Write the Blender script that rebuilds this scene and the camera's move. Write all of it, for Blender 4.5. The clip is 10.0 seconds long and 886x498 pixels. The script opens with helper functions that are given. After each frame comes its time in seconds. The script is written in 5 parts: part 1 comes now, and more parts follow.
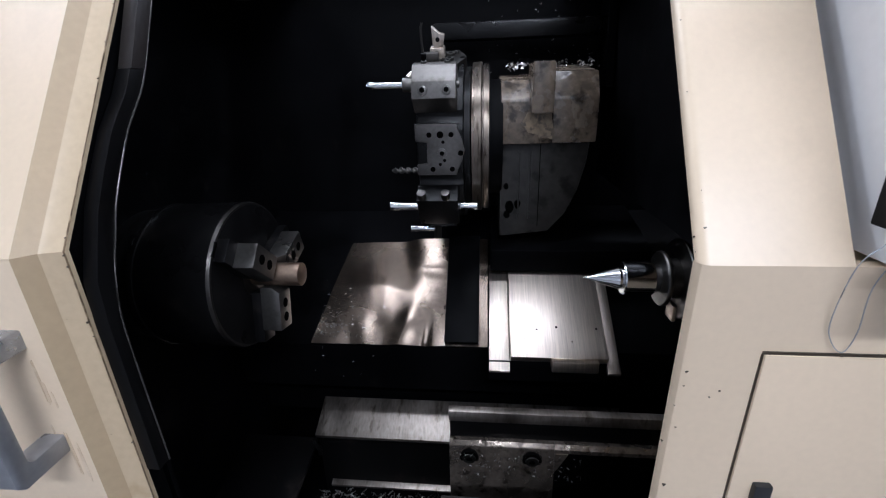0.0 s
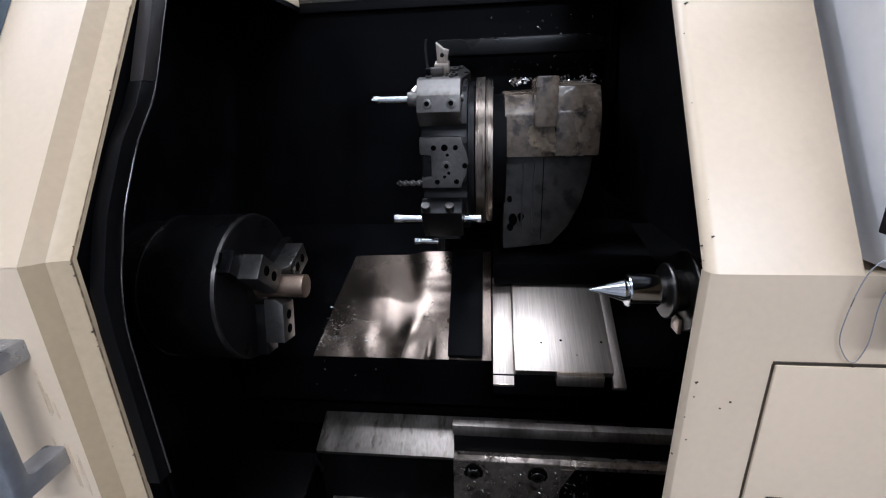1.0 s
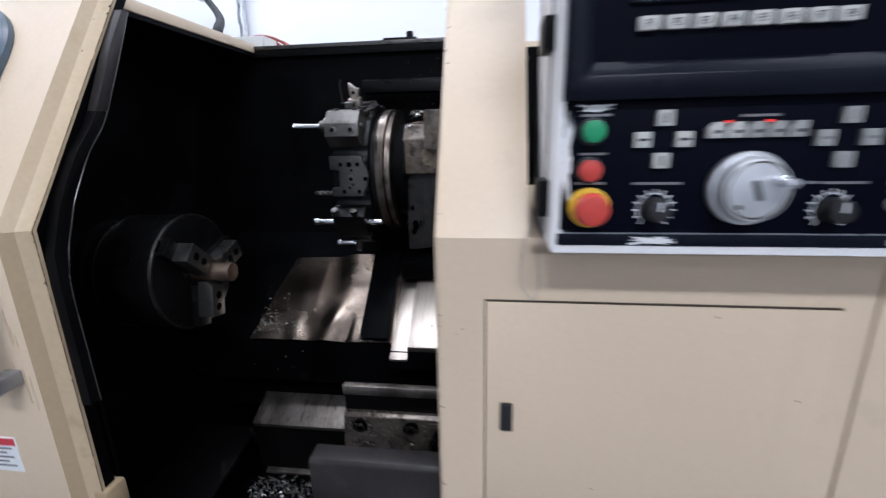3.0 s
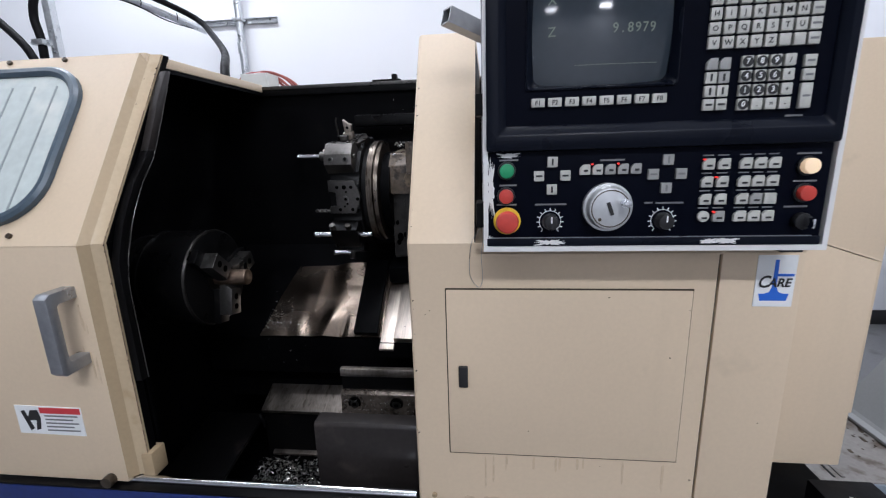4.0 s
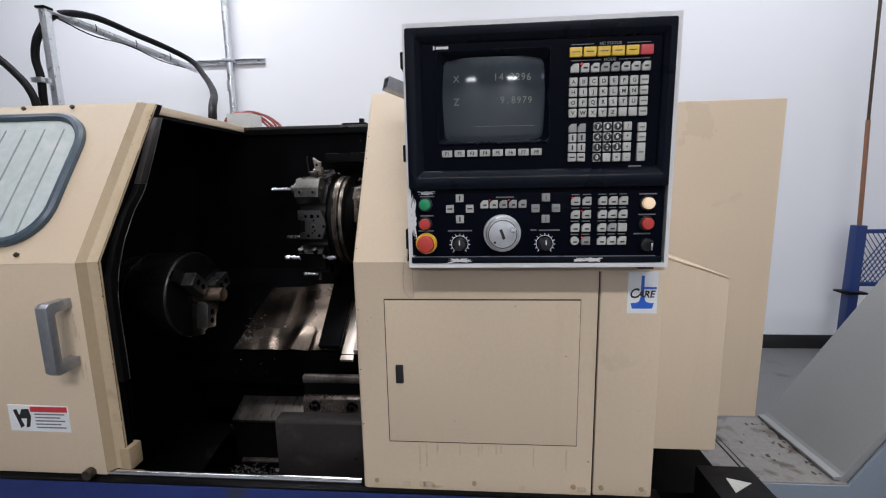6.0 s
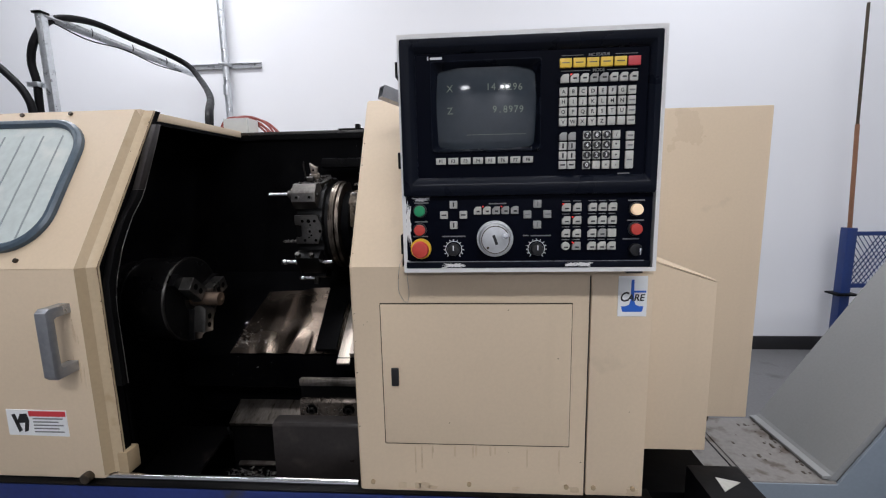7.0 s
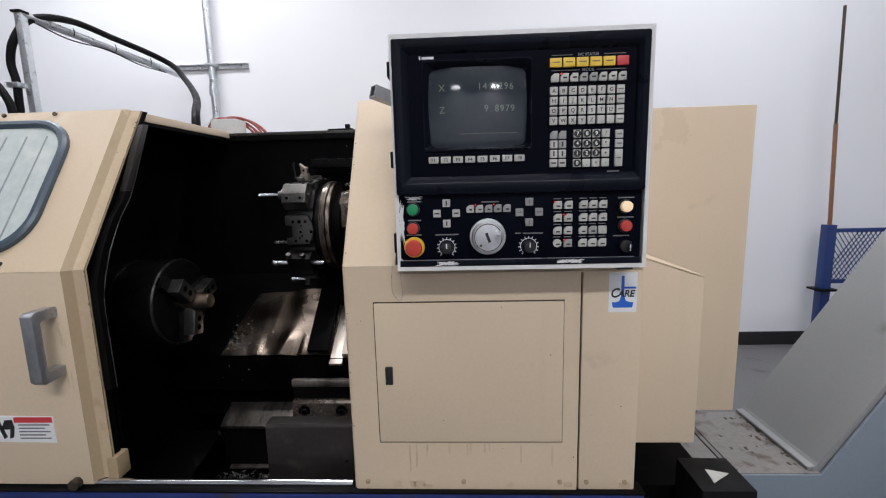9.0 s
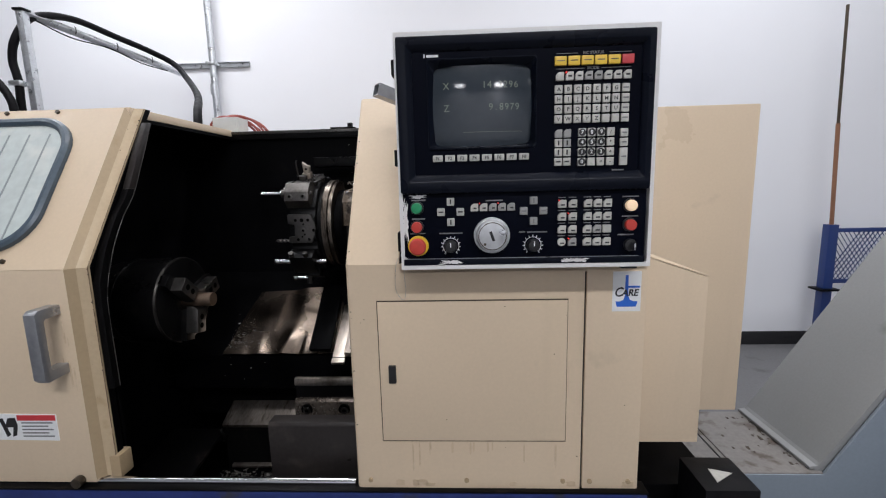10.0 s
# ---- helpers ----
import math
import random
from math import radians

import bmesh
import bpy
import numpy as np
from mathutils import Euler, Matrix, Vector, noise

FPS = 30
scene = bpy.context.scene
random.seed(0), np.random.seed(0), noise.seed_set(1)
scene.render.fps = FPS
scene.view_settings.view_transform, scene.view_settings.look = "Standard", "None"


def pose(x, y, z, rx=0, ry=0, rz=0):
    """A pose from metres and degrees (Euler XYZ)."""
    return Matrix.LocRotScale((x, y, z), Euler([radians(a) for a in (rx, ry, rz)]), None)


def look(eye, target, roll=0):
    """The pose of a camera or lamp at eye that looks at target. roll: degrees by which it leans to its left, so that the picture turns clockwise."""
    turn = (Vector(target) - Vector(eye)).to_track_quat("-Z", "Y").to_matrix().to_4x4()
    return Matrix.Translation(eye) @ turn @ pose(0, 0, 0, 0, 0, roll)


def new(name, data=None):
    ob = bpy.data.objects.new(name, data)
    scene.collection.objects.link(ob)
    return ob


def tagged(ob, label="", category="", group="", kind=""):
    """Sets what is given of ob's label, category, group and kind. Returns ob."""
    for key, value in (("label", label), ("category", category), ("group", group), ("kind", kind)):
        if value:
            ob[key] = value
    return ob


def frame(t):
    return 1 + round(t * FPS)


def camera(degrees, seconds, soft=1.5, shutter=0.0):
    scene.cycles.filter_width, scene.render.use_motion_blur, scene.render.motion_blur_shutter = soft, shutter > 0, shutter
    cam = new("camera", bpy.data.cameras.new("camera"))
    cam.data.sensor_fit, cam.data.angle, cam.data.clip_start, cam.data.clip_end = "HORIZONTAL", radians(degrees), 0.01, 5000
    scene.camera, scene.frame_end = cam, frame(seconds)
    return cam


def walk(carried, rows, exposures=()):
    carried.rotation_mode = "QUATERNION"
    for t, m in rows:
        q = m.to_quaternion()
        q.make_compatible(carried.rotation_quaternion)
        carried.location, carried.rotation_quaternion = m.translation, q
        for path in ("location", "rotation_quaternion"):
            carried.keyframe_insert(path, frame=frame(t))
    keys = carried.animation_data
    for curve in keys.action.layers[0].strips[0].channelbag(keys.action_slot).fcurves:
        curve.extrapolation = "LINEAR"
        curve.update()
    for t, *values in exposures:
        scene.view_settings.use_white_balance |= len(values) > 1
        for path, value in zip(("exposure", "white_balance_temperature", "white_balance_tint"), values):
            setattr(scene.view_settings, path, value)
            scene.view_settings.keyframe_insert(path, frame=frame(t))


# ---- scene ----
cam = camera(92.0, 10.0, soft=1.15, shutter=0.5)
PATH = [
    (0, (-0.019, -0.011, 1.457), (-0.22, 1.851, 0.755), -1.9),
    (0.5, (-0.014, -0.026, 1.455), (-0.223, 1.849, 0.792), -1.9),
    (1, (-0.025, -0.014, 1.452), (-0.23, 1.871, 0.817), -1.8),
    (1.5, (-0.026, -0.016, 1.453), (-0.236, 1.877, 0.844), -1.6),
    (2, (-0.012, -0.024, 1.452), (-0.226, 1.879, 0.875), -1.3),
    (2.5, (0.044, -0.065, 1.455), (-0.164, 1.846, 0.904), -1.3),
    (2.6, (0.074, -0.086, 1.457), (-0.142, 1.825, 0.909), -1.7),
    (3, (0.232, -0.184, 1.437), (-0.01, 1.735, 0.928), -1.2),
    (3.2, (0.288, -0.227, 1.45), (0.049, 1.693, 0.944), -1.4),
    (4.3, (0.304, -0.401, 1.471), (0.094, 1.542, 1.05), -1.7),
    (4.5, (0.311, -0.401, 1.473), (0.102, 1.546, 1.064), -1.6),
    (5, (0.313, -0.441, 1.484), (0.128, 1.514, 1.103), -1.6),
    (5.5, (0.34, -0.506, 1.481), (0.18, 1.458, 1.138), -1.4),
    (6, (0.418, -0.545, 1.481), (0.263, 1.424, 1.169), -1.1),
    (7.5, (0.424, -0.565, 1.492), (0.299, 1.409, 1.191), -1.3),
    (8, (0.421, -0.57, 1.492), (0.313, 1.405, 1.193), -1.4),
    (8.5, (0.418, -0.57, 1.491), (0.325, 1.406, 1.199), -1.5),
    (9, (0.416, -0.568, 1.485), (0.328, 1.407, 1.187), -1.5),
    (9.5, (0.414, -0.569, 1.486), (0.325, 1.406, 1.187), -1.5),
    (10, (0.409, -0.567, 1.484), (0.319, 1.408, 1.182), -1.4),
]
walk(cam, [(t, look(eye, target, roll)) for t, eye, target, roll in PATH],
     exposures=[(0, 0.61, 5600, 10), (2.3, 0.61, 5600, 10), (3.2, 0.46, 5740, 10), (4.3, 0.23, 6010, 10), (6.0, 0.08, 6240, 10), (10, 0.11, 6340, 10)])

# ---- world and light ----
world = bpy.data.worlds.new("shop_air")
scene.world = world
world.use_nodes = True
world.node_tree.nodes["Background"].inputs[0].default_value = (0.75, 0.85, 1.0, 1)
world.node_tree.nodes["Background"].inputs[1].default_value = 0.05


def strip_lamp(x, y, z, watts, sx=2.4, sy=0.34):
    d = bpy.data.lights.new("tube_light", "AREA")
    d.shape, d.size, d.size_y, d.energy = "RECTANGLE", sx, sy, watts
    d.color = (0.985, 0.975, 1.0)
    o = new("tube_light", d)
    o.location = (x, y, z)
    return o


LAMPS = {(-3.0, 0.1): 22, (0.1, 0.1): 36, (3.2, 0.1): 26, (-2.2, -3.0): 3, (0.9, -3.0): 128, (4.0, -3.0): 26, (-2.0, 2.0): 68, (2.4, 2.0): 46, (-0.9, -6.0): 16, (2.1, -6.0): 32}
for (lx, ly), watts in LAMPS.items():
    strip_lamp(lx, ly, 4.28, watts, *((0.6, 0.5) if ly < -5 else (2.4, 0.34)))


# ---- materials ----
def node_mat(name, base, rough=0.5, metal=0.0, var=0.08, scale=6.0, fine=90.0, bump=0.05, stain=None, stain_at=0.6, rvar=0.1,
             stretch=(1, 1, 1), coat=0.0, emit=None, emit_s=0.0, spec=0.5, streak=None):
    """Painted or bare surface: two scales of colour noise, optional stains, roughness noise and fine relief."""
    m = bpy.data.materials.new(name)
    m.use_nodes = True
    nt = m.node_tree
    n, l = nt.nodes, nt.links
    p = n["Principled BSDF"]
    tc = n.new("ShaderNodeTexCoord")
    geo = n.new("ShaderNodeNewGeometry")
    mp = n.new("ShaderNodeMapping")
    mp.inputs["Scale"].default_value = stretch
    l.new(geo.outputs["Position"], mp.inputs["Vector"])
    big = n.new("ShaderNodeTexNoise")
    big.inputs["Scale"].default_value, big.inputs["Detail"].default_value = scale, 6
    sm = n.new("ShaderNodeTexNoise")
    sm.inputs["Scale"].default_value, sm.inputs["Detail"].default_value = fine, 4
    l.new(mp.outputs[0], big.inputs["Vector"])
    l.new(mp.outputs[0], sm.inputs["Vector"])
    add = n.new("ShaderNodeMath")
    add.operation = "ADD"
    l.new(big.outputs["Fac"], add.inputs[0])
    l.new(sm.outputs["Fac"], add.inputs[1])
    ramp = n.new("ShaderNodeMapRange")
    ramp.inputs["From Min"].default_value, ramp.inputs["From Max"].default_value = 0.7, 1.3
    ramp.inputs["To Min"].default_value, ramp.inputs["To Max"].default_value = 1 - var, 1 + var
    l.new(add.outputs[0], ramp.inputs["Value"])
    mul = n.new("ShaderNodeMix")
    mul.data_type, mul.blend_type = "RGBA", "MULTIPLY"
    mul.inputs["Factor"].default_value = 1.0
    mul.inputs["A"].default_value = (*base, 1)
    l.new(ramp.outputs[0], mul.inputs["B"])
    col = mul.outputs["Result"]
    if stain:
        st = n.new("ShaderNodeTexNoise")
        st.inputs["Scale"].default_value, st.inputs["Detail"].default_value = scale * 2.3, 8
        l.new(mp.outputs[0], st.inputs["Vector"])
        sr = n.new("ShaderNodeMapRange")
        sr.inputs["From Min"].default_value, sr.inputs["From Max"].default_value = stain_at, stain_at + 0.13
        l.new(st.outputs["Fac"], sr.inputs["Value"])
        mx = n.new("ShaderNodeMix")
        mx.data_type = "RGBA"
        l.new(sr.outputs[0], mx.inputs["Factor"])
        l.new(col, mx.inputs["A"])
        mx.inputs["B"].default_value = (*stain, 1)
        col = mx.outputs["Result"]
    if streak:
        m2 = n.new("ShaderNodeMapping")
        m2.inputs["Scale"].default_value = (16, 16, 0.9)
        l.new(geo.outputs["Position"], m2.inputs["Vector"])
        s2 = n.new("ShaderNodeTexNoise")
        s2.inputs["Scale"].default_value, s2.inputs["Detail"].default_value = 1.0, 5
        l.new(m2.outputs[0], s2.inputs["Vector"])
        r2 = n.new("ShaderNodeMapRange")
        r2.inputs["From Min"].default_value, r2.inputs["From Max"].default_value = 0.60, 0.78
        r2.inputs["To Max"].default_value = 0.28
        l.new(s2.outputs["Fac"], r2.inputs["Value"])
        x2 = n.new("ShaderNodeMix")
        x2.data_type = "RGBA"
        l.new(r2.outputs[0], x2.inputs["Factor"])
        l.new(col, x2.inputs["A"])
        x2.inputs["B"].default_value = (*streak, 1)
        col = x2.outputs["Result"]
    l.new(col, p.inputs["Base Color"])
    rr = n.new("ShaderNodeMapRange")
    rr.inputs["From Min"].default_value, rr.inputs["From Max"].default_value = 0.3, 0.7
    rr.inputs["To Min"].default_value, rr.inputs["To Max"].default_value = max(0.02, rough - rvar), min(1, rough + rvar)
    l.new(big.outputs["Fac"], rr.inputs["Value"])
    l.new(rr.outputs[0], p.inputs["Roughness"])
    p.inputs["Metallic"].default_value = metal
    p.inputs["Specular IOR Level"].default_value = spec
    p.inputs["Coat Weight"].default_value = coat
    if bump:
        b = n.new("ShaderNodeBump")
        b.inputs["Strength"].default_value, b.inputs["Distance"].default_value = bump, 0.002
        l.new(sm.outputs["Fac"], b.inputs["Height"])
        l.new(b.outputs[0], p.inputs["Normal"])
    if emit:
        p.inputs["Emission Color"].default_value = (*emit, 1)
        p.inputs["Emission Strength"].default_value = emit_s
    return m


M = dict(
    cream=node_mat("cream_paint", (0.635, 0.508, 0.362), 0.36, var=0.03, scale=3, fine=140, bump=0.02, stain=(0.5, 0.40, 0.28), stain_at=0.66, streak=(0.50, 0.395, 0.27)),
    # Cream darkened for door facets turned from the light, plus dirt and wear.
    cream_edge=node_mat("worn_shaded_cream", (0.37, 0.275, 0.165), 0.48, var=0.06, scale=7, fine=120, stain=(0.31, 0.22, 0.12), stain_at=0.62),
    cream_worn_shaded=node_mat("scuffed_shaded_cream", (0.47, 0.365, 0.235), 0.45, var=0.06, scale=8, fine=120, stain=(0.38, 0.28, 0.16), stain_at=0.62),
    blue=node_mat("blue_paint", (0.011, 0.024, 0.125), 0.4, var=0.2, stain=(0.025, 0.025, 0.03), stain_at=0.6),
    # Oily black lowered to near zero; the chamber's shade is painted in.
    black=node_mat("oily_shaded_black_steel", (0.0016, 0.0016, 0.002), 0.5, var=0.4, scale=7, fine=60, bump=0.12, rvar=0.16, stain=(0.006, 0.0055, 0.005), stain_at=0.64, spec=0.045),
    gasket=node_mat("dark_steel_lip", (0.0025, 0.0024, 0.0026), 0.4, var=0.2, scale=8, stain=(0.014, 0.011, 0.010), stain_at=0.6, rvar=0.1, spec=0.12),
    steel=node_mat("oiled_steel", (0.088, 0.083, 0.078), 0.36, metal=1.0, var=0.16, scale=14, fine=180, bump=0.05, rvar=0.1, stain=(0.055, 0.047, 0.04), stain_at=0.6),
    ground=node_mat("ground_steel", (0.62, 0.545, 0.47), 0.37, metal=1.0, var=0.2, scale=10, fine=60, bump=0.06, rvar=0.06, stretch=(26, 0.5, 0.5), stain=(0.40, 0.34, 0.28), stain_at=0.64),
    sheet=node_mat("dented_sheet_steel", (0.26, 0.208, 0.168), 0.26, metal=1.0, var=0.18, scale=6, fine=130, bump=0.05, rvar=0.07, stain=(0.13, 0.10, 0.08), stain_at=0.6),
    slide=node_mat("scratched_slideway", (0.34, 0.30, 0.265), 0.42, metal=1.0, var=0.26, scale=9, fine=60, bump=0.1, rvar=0.1, stretch=(3, 1, 1), stain=(0.14, 0.115, 0.095), stain_at=0.57),
    lip=node_mat("brown_dark_metal", (0.020, 0.017, 0.016), 0.34, var=0.3, scale=9, bump=0.06, stain=(0.040, 0.033, 0.030), stain_at=0.58, spec=0.35),
    jawsteel=node_mat("dull_jaw_steel", (0.105, 0.10, 0.094), 0.33, metal=0.9, var=0.16, scale=12, fine=160, bump=0.06, stain=(0.05, 0.045, 0.04), stain_at=0.6),
    dark_steel=node_mat("near_black_steel", (0.0032, 0.0031, 0.0033), 0.34, metal=0.1, spec=0.2, var=0.25, scale=10, bump=0.1, stain=(0.016, 0.014, 0.013), stain_at=0.6),
    chrome=node_mat("polished_steel", (0.72, 0.73, 0.75), 0.12, metal=1.0, var=0.05, bump=0.02, rvar=0.05),
    cast=node_mat("oily_cast_iron", (0.165, 0.138, 0.115), 0.32, metal=0.75, var=0.35, scale=26, fine=110, bump=0.6, stain=(0.035, 0.027, 0.02), stain_at=0.54, rvar=0.18),
    grey_cast=node_mat("grey_painted_casting", (0.135, 0.105, 0.078), 0.27, var=0.45, scale=18, fine=70, bump=0.45, stain=(0.028, 0.021, 0.016), stain_at=0.54, rvar=0.14),
    grime=node_mat("brown_grime", (0.13, 0.085, 0.045), 0.5, var=0.4, scale=30, stain=(0.40, 0.30, 0.18), stain_at=0.5),
    drip=node_mat("faint_drip_stain", (0.555, 0.43, 0.295), 0.4, var=0.08, scale=20, stain=(0.62, 0.50, 0.36), stain_at=0.56),
    tan=node_mat("tan_sediment", (0.17, 0.125, 0.078), 0.4, var=0.45, scale=34, bump=0.5, stain=(0.05, 0.036, 0.025), stain_at=0.5),
    drum=node_mat("turned_drum_steel", (0.16, 0.135, 0.112), 0.33, metal=1.0, var=0.25, scale=9, fine=90, bump=0.05, stretch=(8, 1, 1), stain=(0.045, 0.034, 0.026), stain_at=0.55),
    # Under-body tone: far darker and greyer than the housing casting.
    under=node_mat("dark_grey_casting", (0.026, 0.024, 0.022), 0.36, var=0.4, scale=11, fine=60, bump=0.35, stain=(0.007, 0.006, 0.0055), stain_at=0.52, rvar=0.14, spec=0.25),
    holder=node_mat("worn_holder_steel", (0.13, 0.122, 0.114), 0.4, metal=1.0, var=0.16, scale=16, fine=160, bump=0.06, stain=(0.06, 0.052, 0.045), stain_at=0.6),
    bronze=node_mat("bar_stock", (0.24, 0.175, 0.13), 0.35, metal=0.9, var=0.15, scale=14, fine=150),
    wall=node_mat("white_wall_paint", (0.80, 0.81, 0.84), 0.7, var=0.02, scale=1.2, fine=160, bump=0.04),
    skirt=node_mat("dark_skirting", (0.014, 0.014, 0.016), 0.5, var=0.2),
    floor=node_mat("grey_concrete", (0.15, 0.15, 0.155), 0.5, var=0.12, scale=2.5, fine=60, bump=0.08, stain=(0.09, 0.09, 0.09), stain_at=0.6),
    ceil=node_mat("ceiling_paint", (0.72, 0.72, 0.72), 0.8, var=0.03),
    pendant=node_mat("light_grey_enamel", (0.71, 0.70, 0.69), 0.4, var=0.03, scale=5, bump=0.03, stain=(0.45, 0.43, 0.40), stain_at=0.68),
    bezel=node_mat("black_plastic_bezel", (0.003, 0.0045, 0.010), 0.3, var=0.12, scale=9, fine=300, bump=0.03, rvar=0.06, spec=0.14),
    faceplate=node_mat("black_faceplate", (0.0018, 0.0026, 0.0068), 0.42, var=0.1, scale=9, bump=0.02, spec=0.04),
    key=node_mat("off_white_key", (0.475, 0.47, 0.435), 0.45, var=0.12, scale=40, bump=0.02),
    key_grey=node_mat("grey_key", (0.30, 0.30, 0.29), 0.45, var=0.08, scale=40, bump=0.02),
    key_yel=node_mat("yellow_key", (0.78, 0.52, 0.05), 0.4, var=0.08, scale=40),
    key_red=node_mat("red_key", (0.55, 0.05, 0.06), 0.4, var=0.08, scale=40),
    green=node_mat("green_button", (0.015, 0.25, 0.10), 0.35, var=0.08, scale=40),
    red=node_mat("red_button", (0.48, 0.045, 0.032), 0.45, var=0.12, scale=40),
    yellow=node_mat("yellow_ring", (0.72, 0.45, 0.02), 0.4, var=0.1, scale=40),
    lit=node_mat("lit_lens", (0.8, 0.6, 0.42), 0.4, var=0.05, emit=(1.0, 0.70, 0.42), emit_s=0.32),
    white=node_mat("white_print", (0.75, 0.76, 0.76), 0.5, var=0.03, bump=0),
    greyprint=node_mat("grey_print", (0.17, 0.17, 0.175), 0.5, var=0.05, bump=0),
    ink=node_mat("black_ink", (0.012, 0.012, 0.013), 0.5, var=0.1, bump=0),
    # Near-black puts the shade of holes and slots in colour; also oil blots.
    hole=node_mat("hole_shade_and_oil", (0.0012, 0.0012, 0.0012), 0.9, var=0.1, bump=0, spec=0.02),
    led=node_mat("red_led", (0.5, 0.02, 0.02), 0.3, var=0.02, emit=(1, 0.05, 0.04), emit_s=0.7),
    phosphor=node_mat("screen_phosphor", (0.02, 0.03, 0.02), 0.6, var=0.02, emit=(0.42, 0.50, 0.42), emit_s=0.22),
    crt=node_mat("crt_glass", (0.024, 0.033, 0.043), 0.08, var=0.1, scale=4, bump=0, rvar=0.02, spec=0.8),
    rubber=node_mat("black_rubber", (0.006, 0.006, 0.007), 0.5, var=0.2, scale=25, bump=0.1, spec=0.1),
    seal=node_mat("slate_rubber_seal", (0.05, 0.075, 0.10), 0.35, var=0.15, scale=25, rvar=0.08),
    conveyor=node_mat("grey_conveyor_paint", (0.235, 0.24, 0.24), 0.42, var=0.05, scale=3, fine=120, bump=0.05, stain=(0.16, 0.16, 0.155), stain_at=0.66),
    conveyor_side=node_mat("blue_grey_conveyor_paint", (0.19, 0.225, 0.265), 0.42, var=0.05, scale=3, bump=0.05),
    # Dirty grey; base scaled down by about a quarter for the shadow there.
    trough=node_mat("dirty_shaded_trough", (0.26 * 0.75, 0.25 * 0.73, 0.24 * 0.71), 0.5, var=0.14, scale=7, fine=60, bump=0.15, stain=(0.09, 0.07, 0.055), stain_at=0.55),
    galv=node_mat("galvanised_steel", (0.58, 0.60, 0.62), 0.34, metal=0.9, var=0.12, scale=30, fine=120, bump=0.05),
    bluepost=node_mat("bright_blue_enamel", (0.008, 0.03, 0.14), 0.4, var=0.1),
    copper=node_mat("copper_brown_rod", (0.30, 0.15, 0.09), 0.4, metal=0.5, var=0.15),
    hose_red=node_mat("red_brown_hose", (0.26, 0.055, 0.045), 0.45, var=0.12, scale=30),
    box_grey=node_mat("pale_grey_box", (0.48, 0.50, 0.50), 0.5, var=0.05),
    alu=node_mat("anodised_grey_handle", (0.34, 0.35, 0.37), 0.34, metal=0.75, var=0.1, scale=20, bump=0.04),
    screw=node_mat("dark_screw_head", (0.07, 0.055, 0.04), 0.4, metal=0.7, var=0.3),
    chips=node_mat("metal_chips", (0.55, 0.53, 0.50), 0.28, metal=0.9, var=0.35, scale=60),
    vane=node_mat("frosted_window", (0.50, 0.55, 0.53), 0.45, var=0.10, scale=4, fine=50, bump=0.02, stain=(0.60, 0.62, 0.58), stain_at=0.55),
    vane_line=node_mat("window_fold_line", (0.26, 0.29, 0.29), 0.5, var=0.1),
    care_blue=node_mat("blue_print", (0.02, 0.12, 0.55), 0.45, var=0.03, bump=0),
    label_red=node_mat("red_print", (0.55, 0.04, 0.05), 0.45, var=0.03, bump=0),
    knobdark=node_mat("black_knob", (0.01, 0.01, 0.011), 0.35, var=0.1),
    dial=node_mat("brushed_aluminium", (0.60, 0.61, 0.62), 0.34, metal=0.7, var=0.1, scale=20),
)

# ---- mesh helpers ----
HOME = {}


def thing(name, at, label, category, group="", kind=""):
    o = new(name)
    o.empty_display_size = 0.05
    o.location = at
    HOME[o] = Vector(at)
    return tagged(o, label, category, group, kind)


def part(name, bm, material, parent=None, label="", smooth=35):
    """Links a bmesh, built in world places, as one mesh object with its origin at its middle, under a thing or a part."""
    bmesh.ops.recalc_face_normals(bm, faces=bm.faces)
    co = np.array([v.co for v in bm.verts])
    mid = Vector((co.min(0) + co.max(0)) / 2)
    bmesh.ops.translate(bm, verts=bm.verts, vec=-mid)
    me = bpy.data.meshes.new(name)
    for f in bm.faces:
        f.smooth = True
    bm.to_mesh(me)
    bm.free()
    me.set_sharp_from_angle(angle=radians(smooth))
    me.materials.append(M[material])
    o = new(name, me)
    HOME[o] = mid
    o.location = mid - (HOME[parent] if parent else Vector())
    o.parent = parent
    return tagged(o, label)


def again(ob, at, parent, name=None, label=""):
    """Another object on the mesh of ob, at a world place, under parent."""
    o = new(name or ob.name.split(".")[0], ob.data)
    HOME[o] = Vector(at)
    o.location = Vector(at) - HOME[parent]
    o.rotation_euler = ob.rotation_euler
    o.parent = parent
    return tagged(o, label)


def join(*bms):
    out = bms[0]
    for b in bms[1:]:
        me = bpy.data.meshes.new("tmp")
        b.to_mesh(me)
        out.from_mesh(me)
        bpy.data.meshes.remove(me)
        b.free()
    return out


def soft(bm, w, seg=2, angle=25):
    if w:
        es = [e for e in bm.edges if len(e.link_faces) == 2 and e.calc_face_angle(0) > radians(angle)]
        bmesh.ops.bevel(bm, geom=es, offset=w, segments=seg, profile=0.6, affect="EDGES", clamp_overlap=True)
    return bm


def box(x0, x1, y0, y1, z0, z1, bev=0.0, seg=2):
    bm = bmesh.new()
    bmesh.ops.create_cube(bm, size=1, matrix=Matrix.Translation(((x0 + x1) / 2, (y0 + y1) / 2, (z0 + z1) / 2)) @ Matrix.Diagonal((x1 - x0, y1 - y0, z1 - z0, 1)))
    return soft(bm, bev, seg)


